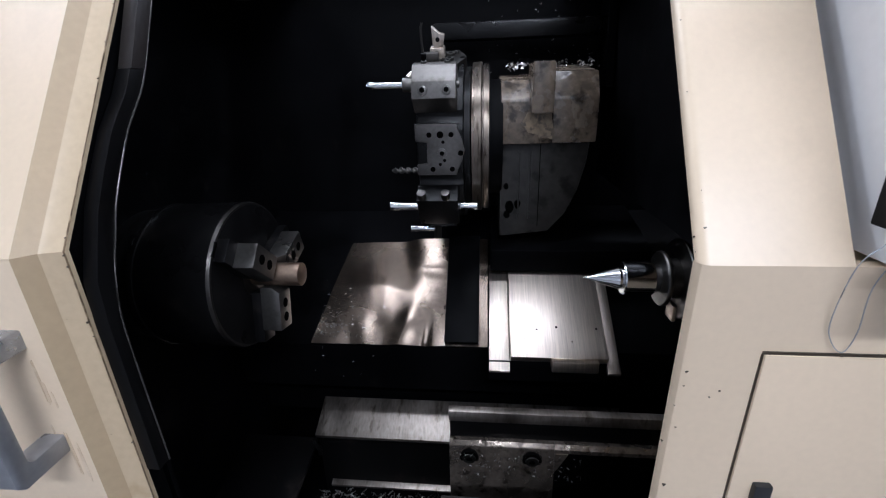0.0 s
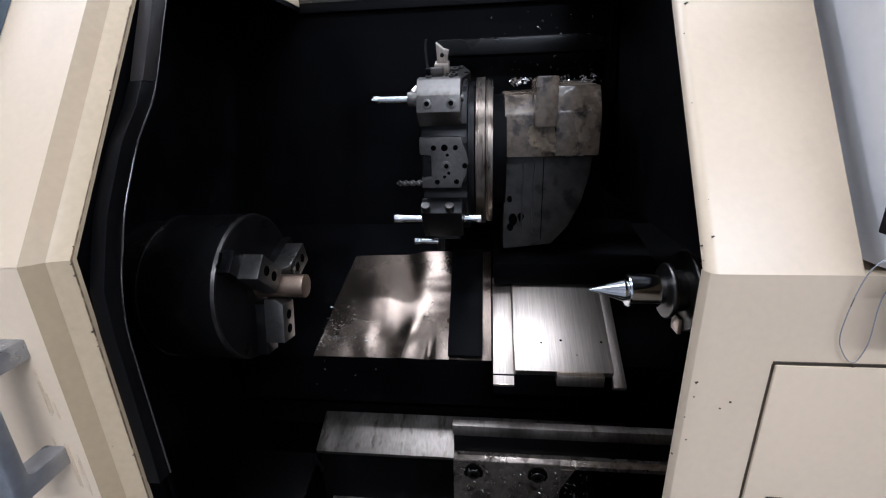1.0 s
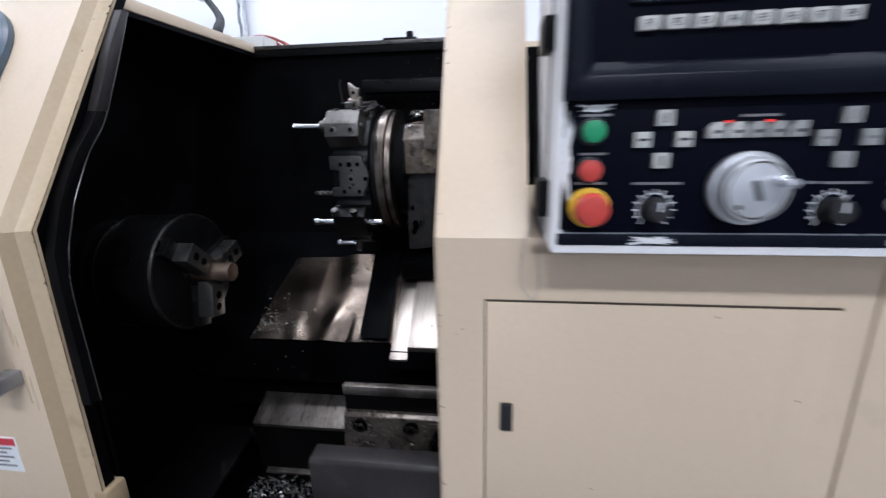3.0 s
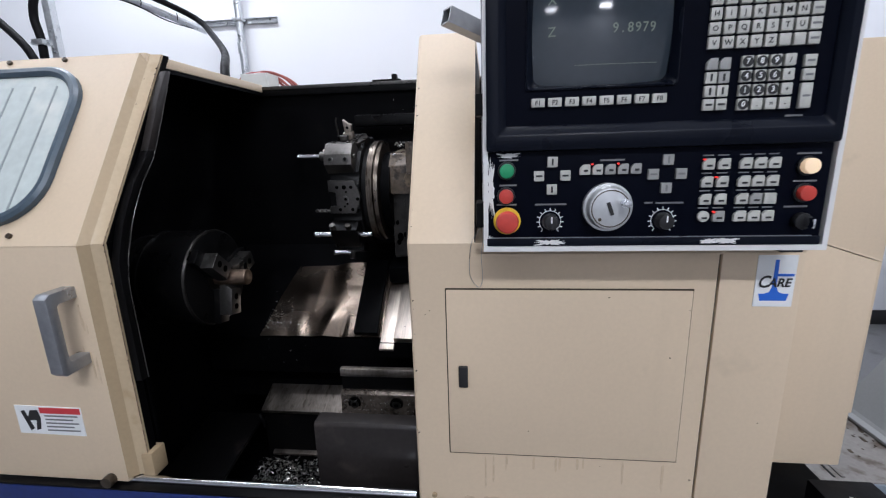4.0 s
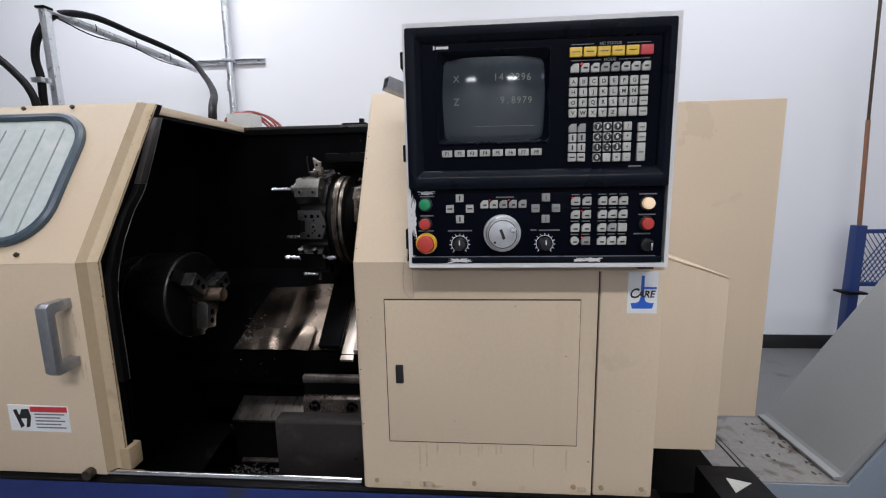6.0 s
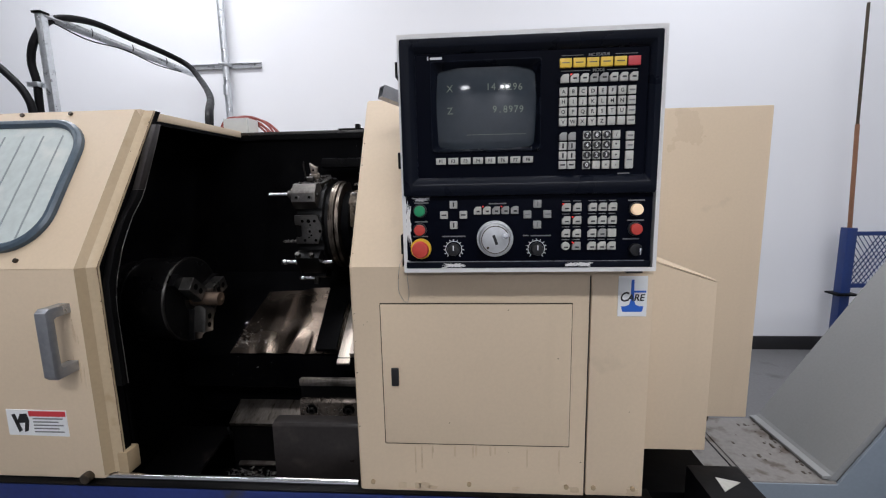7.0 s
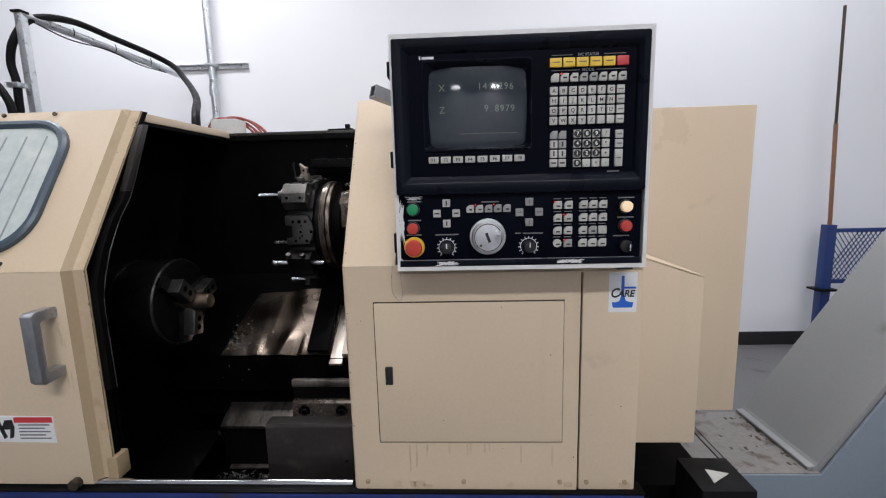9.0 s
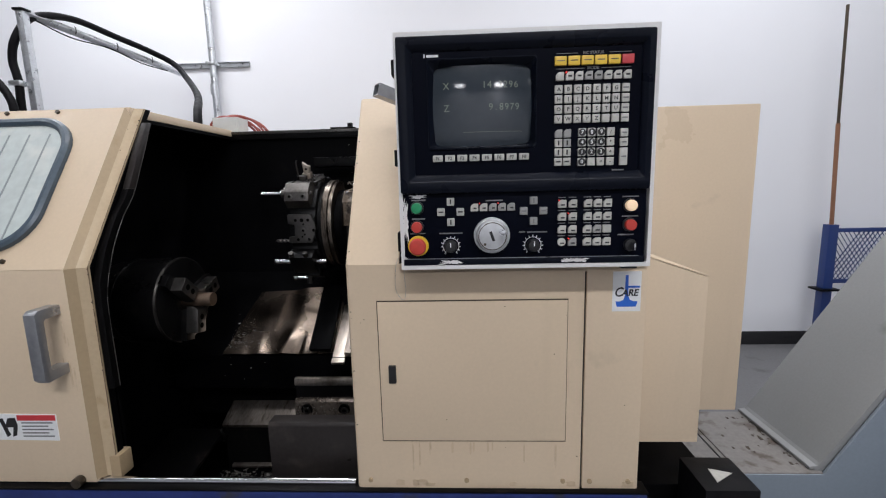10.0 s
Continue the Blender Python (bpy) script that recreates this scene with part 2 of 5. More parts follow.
def prism(poly, axis, a, b, bev=0.0, seg=2):
    """A polygon pushed along an axis from a to b. axis x: poly in (y, z); y: in (x, z); z: in (x, y)."""
    bm = bmesh.new()
    put = {"x": lambda p, c: (c, p[0], p[1]), "y": lambda p, c: (p[0], c, p[1]), "z": lambda p, c: (p[0], p[1], c)}[axis]
    va = [bm.verts.new(put(p, a)) for p in poly]
    vb = [bm.verts.new(put(p, b)) for p in poly]
    bm.faces.new(va)
    bm.faces.new(vb[::-1])
    for i in range(len(poly)):
        j = (i + 1) % len(poly)
        bm.faces.new((va[i], vb[i], vb[j], va[j]))
    bmesh.ops.recalc_face_normals(bm, faces=bm.faces)
    return soft(bm, bev, seg)


def cyl(p0, p1, r0, r1=None, n=32, bev=0.0):
    p0, p1 = Vector(p0), Vector(p1)
    d = p1 - p0
    bm = bmesh.new()
    bmesh.ops.create_cone(bm, cap_ends=True, segments=n, radius1=r0, radius2=r0 if r1 is None else r1, depth=d.length,
                          matrix=Matrix.Translation((p0 + p1) / 2) @ d.to_track_quat("Z", "Y").to_matrix().to_4x4())
    return soft(bm, bev, 2)


def turned(profile, axis_y, axis_z, n=40):
    """A body turned about an axis along x: profile of (x, radius)."""
    bm = bmesh.new()
    rings = []
    for x, r in profile:
        rings.append([bm.verts.new((x, axis_y + max(r, 1e-4) * math.cos(2 * math.pi * i / n), axis_z + max(r, 1e-4) * math.sin(2 * math.pi * i / n))) for i in range(n)])
    for a, b in zip(rings, rings[1:]):
        for i in range(n):
            bm.faces.new((a[i], a[(i + 1) % n], b[(i + 1) % n], b[i]))
    bm.faces.new(rings[0])
    bm.faces.new(rings[-1][::-1])
    return bm


def curve_points(pts, steps=8):
    pts = [Vector(p) for p in pts]
    p = [2 * pts[0] - pts[1]] + pts + [2 * pts[-1] - pts[-2]]
    out = []
    for i in range(1, len(p) - 2):
        for s in range(steps):
            t = s / steps
            out.append(0.5 * ((2 * p[i]) + (p[i + 1] - p[i - 1]) * t + (2 * p[i - 1] - 5 * p[i] + 4 * p[i + 1] - p[i + 2]) * t * t + (3 * p[i] - p[i - 1] - 3 * p[i + 1] + p[i + 2]) * t ** 3))
    return out + [pts[-1]]


def tube(pts, r, steps=8, n=10):
    """A round hose or wire along a smooth line through pts."""
    line = curve_points(pts, steps) if steps > 1 else [Vector(p) for p in pts]
    bm = bmesh.new()
    rings = []
    up = Vector((0.13, 0.31, 1)).normalized()
    for i, c in enumerate(line):
        d = (line[min(i + 1, len(line) - 1)] - line[max(i - 1, 0)]).normalized()
        u = d.cross(up)
        u = u.normalized() if u.length > 0.05 else d.orthogonal().normalized()
        w = d.cross(u)
        rings.append([bm.verts.new(c + (u * math.cos(2 * math.pi * k / n) + w * math.sin(2 * math.pi * k / n)) * r) for k in range(n)])
    for a, b in zip(rings, rings[1:]):
        for k in range(n):
            bm.faces.new((a[k], a[(k + 1) % n], b[(k + 1) % n], b[k]))
    bm.faces.new(rings[0])
    bm.faces.new(rings[-1][::-1])
    return bm


def rounded(x0, x1, z0, z1, r, n=6):
    """A rounded rectangle as a polygon."""
    out = []
    for cx, cz, a in ((x1 - r, z1 - r, 0), (x0 + r, z1 - r, 90), (x0 + r, z0 + r, 180), (x1 - r, z0 + r, 270)):
        for i in range(n + 1):
            t = radians(a + 90 * i / n)
            out.append((cx + r * math.cos(t), cz + r * math.sin(t)))
    return out


def writing(text, x, y, z, size, spin=(90, 0, 0), align="CENTER", thick=0.0003, squash=1.0, bold=0.022, lean=0.0):
    """A bmesh of letters in the built-in font; faces -y unless spun otherwise."""
    c = bpy.data.curves.new("letters", "FONT")
    c.body, c.size, c.align_x, c.align_y, c.extrude = text, size, align, "CENTER", thick
    c.resolution_u = 3
    c.offset, c.shear = bold * size, lean
    o = new("letters", c)
    dg = bpy.context.evaluated_depsgraph_get()
    me = bpy.data.meshes.new_from_object(o.evaluated_get(dg))
    bpy.data.objects.remove(o)
    bpy.data.curves.remove(c)
    bm = bmesh.new()
    bm.from_mesh(me)
    bpy.data.meshes.remove(me)
    bm.transform(pose(x, y, z, *spin) @ Matrix.Diagonal((squash, 1, 1, 1)))
    return bm


def ragged(x0, x1, z0, z1, y, seed, n=26, rag=0.28):
    """An uneven flake of bare paint."""
    rr = random.Random(seed)
    pts = []
    for i in range(n):
        a = 2 * math.pi * i / n
        k = 1 - rag * rr.random()
        cx, cz = math.cos(a), math.sin(a)
        s = 1 / max(abs(cx), abs(cz))
        pts.append(((x0 + x1) / 2 + (x1 - x0) / 2 * cx * s * k, (z0 + z1) / 2 + (z1 - z0) / 2 * cz * s * k))
    return prism(pts, "y", y, y + 0.0008)


def setting(name, bm, material, label, category):
    return tagged(part(name, bm, material), label, category, kind="structure")


# ---- the room ----
setting("floor", box(-7, 7, -7, 3.2, -0.1, 0), "floor", "grey concrete workshop floor", "floor")
setting("wall_north", box(-7, 7, 3.2, 3.35, -0.1, 4.6), "wall", "plain white painted workshop wall", "wall")
setting("wall_south", box(-7, 7, -7.15, -7, -0.1, 4.6), "wall", "plain white painted workshop wall", "wall")
setting("wall_west", box(-7.15, -7, -7, 3.2, -0.1, 4.6), "wall", "plain white painted workshop wall", "wall")
setting("wall_east", box(7, 7.15, -7, 3.2, -0.1, 4.6), "wall", "plain white painted workshop wall", "wall")
setting("ceiling", box(-7, 7, -7, 3.2, 4.6, 4.75), "ceil", "plain pale workshop ceiling", "ceiling")
setting("baseboard", box(-6.99, 6.99, 3.186, 3.2, 0, 0.12, 0.003), "skirt", "dark rubber skirting along the white wall", "baseboard")
for lx, ly in LAMPS:
    lt = thing("ceiling_light", (lx, ly, 4.6), "white ceiling strip light", "ceiling light", "workshop ceiling lights")
    lw = 0.33 if ly < -5 else 1.23
    part("frame", box(lx - lw, lx + lw, ly - 0.28, ly + 0.28, 4.30, 4.36, 0.01), "pendant", lt)
    for hx in (lx - lw * 0.8, lx + lw * 0.8):
        part("hanger", box(hx - 0.015, hx + 0.015, ly - 0.015, ly + 0.015, 4.36, 4.6), "pendant", lt)

# ---- lathe: base, covers, chamber ----
KNEE, TOPZ, FRONT = 1.315, 1.703, 0.33
lathe = thing("cnc_lathe", (0, 0.9, 0), "cream and blue CNC lathe with open sliding door", "lathe")
base = part("base", join(box(-1.75, 0.815, 0.316, 0.36, 0, 0.781, 0.004), box(-1.75, -1.70, 0.36, 1.45, 0, 0.772), box(0.765, 0.815, 0.36, 1.45, 0, 0.772), box(-1.75, 0.815, 1.40, 1.45, 0, 0.772)), "blue", lathe, "blue painted machine base")
part("sill", box(-1.75, 0.818, 0.3175, 0.358, 0.7812, 0.7860, 0.0015), "gasket", lathe, "worn dark sill strip")
part("door_rail", cyl((-1.7, 0.3445, 0.7895), (0.148, 0.3445, 0.7895), 0.0088, n=16), "chrome", lathe, "polished door rail")
# front cover right of the opening
fp = part("front_panel", prism([(0.155, FRONT + 0.012), (0.155, FRONT + 0.008), (0.158, FRONT + 0.003), (0.165, FRONT), (0.667, FRONT), (0.668, FRONT + 0.002), (0.668, FRONT + 0.012)], "z", 0.786, KNEE), "cream", lathe, "cream front panel")
part("end_panel", join(box(0.6715, 0.797, FRONT, FRONT + 0.02, 0.786, KNEE - 0.008, 0.004), box(0.777, 0.797, FRONT + 0.02, 1.1, 0.786, KNEE - 0.008)), "cream", lathe)
part("seam", box(0.668, 0.6715, FRONT + 0.006, FRONT + 0.02, 0.786, KNEE - 0.01), "ink", lathe)
slope = [(FRONT, KNEE), (0.565, TOPZ), (1.10, TOPZ), (1.10, TOPZ - 0.02), (0.571, TOPZ - 0.02), (FRONT + 0.010, KNEE)]
cover = prism(slope, "x", 0.155, 0.272)
free_edges = [e for e in cover.edges if all(v.co.x < 0.156 and min((v.co - Vector((0.155, *q))).length for q in slope[:3]) < 1e-4 for v in e.verts)]
bmesh.ops.bevel(cover, geom=free_edges, offset=0.009, segments=3, profile=0.5, affect="EDGES")
part("column_cover", cover, "cream", lathe, "cream sloped column cover")
# Black sheet darkens the column's inner side, putting its shade into colour.
part("column_shade_wall", prism([(FRONT + 0.024, KNEE), (0.580, TOPZ - 0.022), (1.098, TOPZ - 0.022), (1.098, 1.25), (FRONT + 0.03, 1.25)], "x", 0.255, 0.2715), "black", lathe)
part("ledge", box(0.272, 0.797, FRONT, 0.95, KNEE - 0.022, KNEE - 0.004, 0.003), "cream", lathe)
# access door in the front panel
ad = part("access_door", box(0.2215, 0.632, FRONT - 0.003, FRONT + 0.004, 0.9065, 1.2325, 0.0012), "cream", lathe, "cream access door")
gap = join(box(0.2202, 0.6333, FRONT - 0.0014, FRONT + 0.003, 1.2325, 1.2352), box(0.2202, 0.6333, FRONT - 0.0012, FRONT + 0.003, 0.9040, 0.9065), box(0.2196, 0.2215, FRONT - 0.0008, FRONT + 0.003, 0.9065, 1.2325), box(0.632, 0.6333, FRONT - 0.0008, FRONT + 0.003, 0.9065, 1.2325))
part("door_gap", gap, "screw", lathe)
lock = part("lock", box(0.2410, 0.2575, FRONT - 0.009, FRONT - 0.001, 1.047, 1.088, 0.002), "knobdark", ad, "black slam lock")

# black chamber behind the opening
ch = dict(x0=-0.62, x1=0.76, yb=1.10)
part("chamber_back", box(ch["x0"] - 0.02, ch["x1"], 1.10, 1.125, 0.44, 1.668), "black", lathe, "oily black chamber wall with shade painted in")
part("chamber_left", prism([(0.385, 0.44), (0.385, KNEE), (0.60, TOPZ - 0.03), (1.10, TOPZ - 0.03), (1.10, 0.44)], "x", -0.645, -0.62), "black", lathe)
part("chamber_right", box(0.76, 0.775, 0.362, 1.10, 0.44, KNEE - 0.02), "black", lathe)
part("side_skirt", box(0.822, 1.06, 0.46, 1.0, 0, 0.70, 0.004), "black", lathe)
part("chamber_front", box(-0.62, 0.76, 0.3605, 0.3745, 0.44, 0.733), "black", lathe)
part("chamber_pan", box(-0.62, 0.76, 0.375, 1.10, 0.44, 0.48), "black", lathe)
part("rear_rail", join(box(-0.64, 0.30, 1.085, 1.13, 1.668, 1.70, 0.004), box(-0.64, 0.30, 1.13, 1.18, 1.64, 1.69, 0.004), box(-0.085, 0.01, 1.09, 1.12, 1.70, 1.706, 0.002), box(-0.02, -0.002, 1.095, 1.115, 1.706, 1.722, 0.003)), "gasket", lathe, "dark rear splash rail")
part("rail_edge", box(-0.63, 0.235, 1.0828, 1.085, 1.6885, 1.6985, 0.0008), "jawsteel", lathe, "scuffed bright rail edge")
part("rear_beam", box(-0.14, 0.30, 1.035, 1.085, 1.556, 1.592, 0.008), "dark_steel", lathe)
part("column_back", prism([(1.0, 1.45), (1.1, 1.45), (1.1, 1.80), (1.07, 1.80)], "x", 0.235, 0.25), "black", lathe)

# ---- sliding door ----
DX = -0.4795
door = thing("sliding_door", (-0.9, 0.45, 0.79), "cream sliding lathe door slid open, with round-cornered window", "door")
lower = [(0.322, 0.792), (0.322, KNEE), (0.342, KNEE), (0.342, 0.792)]
part("lower_panel", prism(lower, "x", -1.72, DX, 0.003), "cream", door)


def sloped(bm, y0=0.322):
    """Leans what stands above the knee back along the slope of the covers."""
    for v in bm.verts:
        if v.co.z > KNEE + 1e-5:
            v.co.y += (v.co.z - KNEE) * (0.244 / 0.388)
    return bm


part("upper_panel", sloped(box(-1.72, DX, 0.322, 0.345, KNEE + 0.0001, TOPZ, 0)), "cream", door)
part("top_panel", join(box(-1.72, -0.466, 0.568, 1.082, TOPZ - 0.022, TOPZ + 0.002, 0.003)), "cream", door)
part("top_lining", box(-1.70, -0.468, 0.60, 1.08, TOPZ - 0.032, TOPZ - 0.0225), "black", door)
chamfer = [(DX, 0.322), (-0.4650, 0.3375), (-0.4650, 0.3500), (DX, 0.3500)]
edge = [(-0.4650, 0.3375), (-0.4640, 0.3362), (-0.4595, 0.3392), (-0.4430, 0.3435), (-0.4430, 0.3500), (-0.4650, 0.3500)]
# Black strip painted in for the dark gap between trim and lip.
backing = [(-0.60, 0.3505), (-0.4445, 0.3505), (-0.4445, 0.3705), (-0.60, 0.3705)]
for outline, paint, note in ((chamfer, "cream_edge", "dirty chamfered door edge with shade painted in"), (edge, "cream_worn_shaded", "chipped cream door edge, partly shaded in colour"), (backing, "black", "black strip for the shaded gap behind the door edge")):
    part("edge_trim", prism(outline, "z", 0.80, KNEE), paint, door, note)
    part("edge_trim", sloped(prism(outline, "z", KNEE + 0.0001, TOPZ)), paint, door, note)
for gx, gy in ((-0.4430, 0.3440),):
    part("grime_line", tube([(gx, gy, 0.81), (gx, gy, 1.0), (gx, gy, KNEE), (gx, gy + 0.120, KNEE + 0.191), (gx, gy + 0.243, TOPZ - 0.002)], 0.0009, 1, 6), "grime", door, "brown grime along the door edge")
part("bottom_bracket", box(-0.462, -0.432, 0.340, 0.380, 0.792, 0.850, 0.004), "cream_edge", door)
lip = [(y - 0.009, z) for y, z in ((0.374, 1.02), (0.372, 1.17), (0.373, 1.23), (0.382, 1.277), (0.396, 1.315), (0.41, 1.35), (0.43, 1.385), (0.455, 1.425), (0.487, 1.462), (0.505, 1.49), (0.533, 1.546), (0.56, 1.60), (0.590, 1.664))]
def ahead(y, z, w):
    return (max(y - w, 0.348 + max(0, z - KNEE) * 0.629), z)


lower_lip = lip[:10] + [ahead(y, z, 0.022) for y, z in lip[9::-1]]
upper_lip = lip[9:] + [ahead(y, z, 0.022) for y, z in lip[:8:-1]]
part("inner_lip", prism(lower_lip, "x", -0.442, -0.425, 0.001), "gasket", door, "dark steel inner lip")
# Lighter brown than the lower lip: light on the upper lip is painted.
part("inner_lip", prism(upper_lip, "x", -0.441, -0.4238, 0.001), "lip", door, "brown upper lip, painted lighter as lit")
# Thin pale tube stands in for the highlight along the lip's outline.
part("lip_highlight", tube([(-0.4245, y + 0.0005, z) for y, z in lip[:13]], 0.0011, 2, 6), "jawsteel", door, "highlight line painted along the lip edge")
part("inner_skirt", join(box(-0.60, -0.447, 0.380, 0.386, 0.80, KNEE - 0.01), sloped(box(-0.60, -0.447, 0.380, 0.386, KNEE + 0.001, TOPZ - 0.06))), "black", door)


def on_slope(bm):
    """Takes a thing built upright against y = 0.322 from the knee up (z as length along the slope) onto the slope."""
    a = math.atan2(0.244, 0.388)
    bm.transform(Matrix.Translation((0, 0.322, KNEE)) @ Matrix.Rotation(-a, 4, "X") @ Matrix.Translation((0, -0.322, -KNEE)))
    return bm


W0, W1, S0, S1 = -1.42, -0.577, KNEE + 0.040, KNEE + 0.424
inner = rounded(W0 + 0.022, W1 - 0.022, S0 + 0.022, S1 - 0.022, 0.085, 8)
outer = rounded(W0, W1, S0, S1, 0.105, 8)
ring = bmesh.new()
prof = [(0.0, 0.321), (0.0, 0.311), (0.3, 0.306), (0.7, 0.306), (1.0, 0.312), (1.0, 0.321)]
loops = [[ring.verts.new((o[0] + (i[0] - o[0]) * k, y, o[1] + (i[1] - o[1]) * k)) for o, i in zip(outer, inner)] for k, y in prof]
for a, b in zip(loops, loops[1:]):
    for i in range(len(a)):
        ring.faces.new((a[i], a[(i + 1) % len(a)], b[(i + 1) % len(a)], b[i]))
win = part("window", on_slope(prism(inner, "y", 0.3165, 0.3205)), "vane", door, "pale frosted window with fold lines")
part("window_seal", on_slope(ring), "seal", win, "dark rubber window seal")
for k in range(7):
    x = W1 - 0.075 - k * 0.055
    part("fold_line", on_slope(prism([(x, S0 + 0.024), (x + 0.004, S0 + 0.024), (x + 0.007, S1 - 0.05), (x + 0.003, S1 - 0.05)], "y", 0.3155, 0.3168)), "vane_line", win)
for sx, sz in ((-0.659, 0.450), (-0.80, 0.450), (-0.628, 0.021), (-0.85, 0.021)):
    part("screw", on_slope(cyl((sx, 0.322, KNEE + sz), (sx, 0.317, KNEE + sz), 0.0055, n=12)), "screw", door)
bow = [(0.323, 1.236), (0.272, 1.236), (0.262, 1.228), (0.262, 1.081), (0.270, 1.072), (0.323, 1.074), (0.323, 1.098), (0.286, 1.096), (0.2815, 1.100), (0.2815, 1.208), (0.286, 1.212), (0.323, 1.213)]
part("handle", prism(bow, "x", -0.528, -0.501, 0.003), "alu", door, "grey metal bow handle")
part("knob", cyl((-0.518, 0.323, 0.800), (-0.518, 0.305, 0.800), 0.013, n=16, bev=0.003), "screw", door)

scuff = random.Random(17)
for k in range(9):
    sx, sz = scuff.uniform(-0.515, -0.490), scuff.uniform(1.06, 1.20)
    part("scuff", ragged(sx, sx + scuff.uniform(0.0012, 0.003), sz - scuff.uniform(0.02, 0.07), sz, 0.3214, 90 + k, 10), "drip", door)
door.location.y += 0.009

# ---- chuck and workpiece ----
AY, AZ = 0.655, 1.157
chuck = thing("lathe_chuck", (-0.62, AY, AZ), "dark three-jaw lathe chuck on the spindle", "chuck")
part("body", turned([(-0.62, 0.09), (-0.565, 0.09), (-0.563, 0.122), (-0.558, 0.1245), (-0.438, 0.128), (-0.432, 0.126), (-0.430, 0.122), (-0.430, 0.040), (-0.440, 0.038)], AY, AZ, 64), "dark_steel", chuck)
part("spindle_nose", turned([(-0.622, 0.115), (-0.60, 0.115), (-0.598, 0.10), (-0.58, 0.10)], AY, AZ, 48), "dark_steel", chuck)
for ang in (-101, 139, 19):
    rot = Matrix.Translation((0, AY, AZ)) @ Matrix.Rotation(radians(ang - 90), 4, "X") @ Matrix.Translation((0, -AY, -AZ))
    bm = prism([(-0.413, AZ + 0.0205), (-0.392, AZ + 0.0205), (-0.378, AZ + 0.030), (-0.378, AZ + 0.099), (-0.413, AZ + 0.099)], "y", AY - 0.021, AY + 0.021, 0.0025)
    bm.transform(rot)
    jaw = part("jaw", bm, "jawsteel", chuck, "steel chuck jaw")
    b = box(-0.431, -0.4115, AY - 0.019, AY + 0.019, AZ + 0.030, AZ + 0.122, 0.002)
    b.transform(rot)
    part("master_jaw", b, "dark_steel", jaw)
    for k in (0.052, 0.078):
        b = cyl((-0.3790, AY, AZ + k), (-0.3775, AY, AZ + k), 0.0085, n=16)
        b.transform(rot)
        part("bolt_hole", b, "hole", jaw)
    b = box(-0.445, -0.4295, AY - 0.012, AY + 0.012, AZ + 0.10, AZ + 0.1265)
    b.transform(rot)
    part("jaw_slot", b, "hole", jaw)
# Brighter steel ring painted in for the highlight on the chuck's chamfer.
part("rim_highlight", turned([(-0.4375, 0.1275), (-0.437, 0.1284), (-0.4315, 0.1266), (-0.4305, 0.1225)], AY, AZ, 72), "steel", chuck)
part("rear_rim", turned([(-0.568, 0.120), (-0.566, 0.1262), (-0.560, 0.1262), (-0.558, 0.12)], AY, AZ, 72), "dark_steel", chuck)
work = part("bar_workpiece", cyl((-0.44, AY, AZ), (-0.343, AY, AZ), 0.0205, n=32, bev=0.0015), "bronze")
tagged(work, "short brown metal bar clamped in the chuck jaws", "workpiece")

# ---- tailstock ----
tail = thing("tailstock", (0.45, AY, 0.9), "tailstock with polished pointed live centre", "tailstock")
TY, TZ = 0.65, 1.159
part("live_center", turned([(0.141, 0.0008), (0.194, 0.0185), (0.1945, 0.0175), (0.1985, 0.0175), (0.200, 0.0255), (0.202, 0.027), (0.246, 0.027), (0.248, 0.025), (0.256, 0.022)], TY, TZ, 48), "chrome", tail, "polished live centre")
part("center_collar", turned([(0.256, 0.024), (0.258, 0.043), (0.260, 0.0445), (0.264, 0.0445), (0.266, 0.042), (0.267, 0.033), (0.284, 0.033)], TY, TZ, 48), "steel", tail, "dark steel collar")
part("quill_ring", turned([(0.284, 0.038), (0.285, 0.063), (0.287, 0.0645), (0.293, 0.0645), (0.296, 0.058)], TY, TZ, 48), "steel", tail)
part("ring_lug", box(0.279, 0.286, TY - 0.022, TY + 0.006, TZ - 0.068, TZ - 0.040, 0.003), "ground", tail)
part("quill", turned([(0.296, 0.048), (0.42, 0.048)], TY, TZ, 40), "chrome", tail)
part("housing", prism([(TY - 0.10, 0.95), (TY + 0.12, 0.95), (TY + 0.09, TZ + 0.08), (TY - 0.05, TZ + 0.10), (TY - 0.09, TZ + 0.05)], "x", 0.42, 0.70, 0.012), "cast", tail)

# ---- slanted bed, covers, blocks ----
def slant(bm, y, z, deg):
    """Tips a flat thing, built level about (y, z), up towards the back."""
    bm.transform(Matrix.Translation((0, y, z)) @ Matrix.Rotation(radians(deg), 4, "X") @ Matrix.Translation((0, -y, -z)))
    return bm


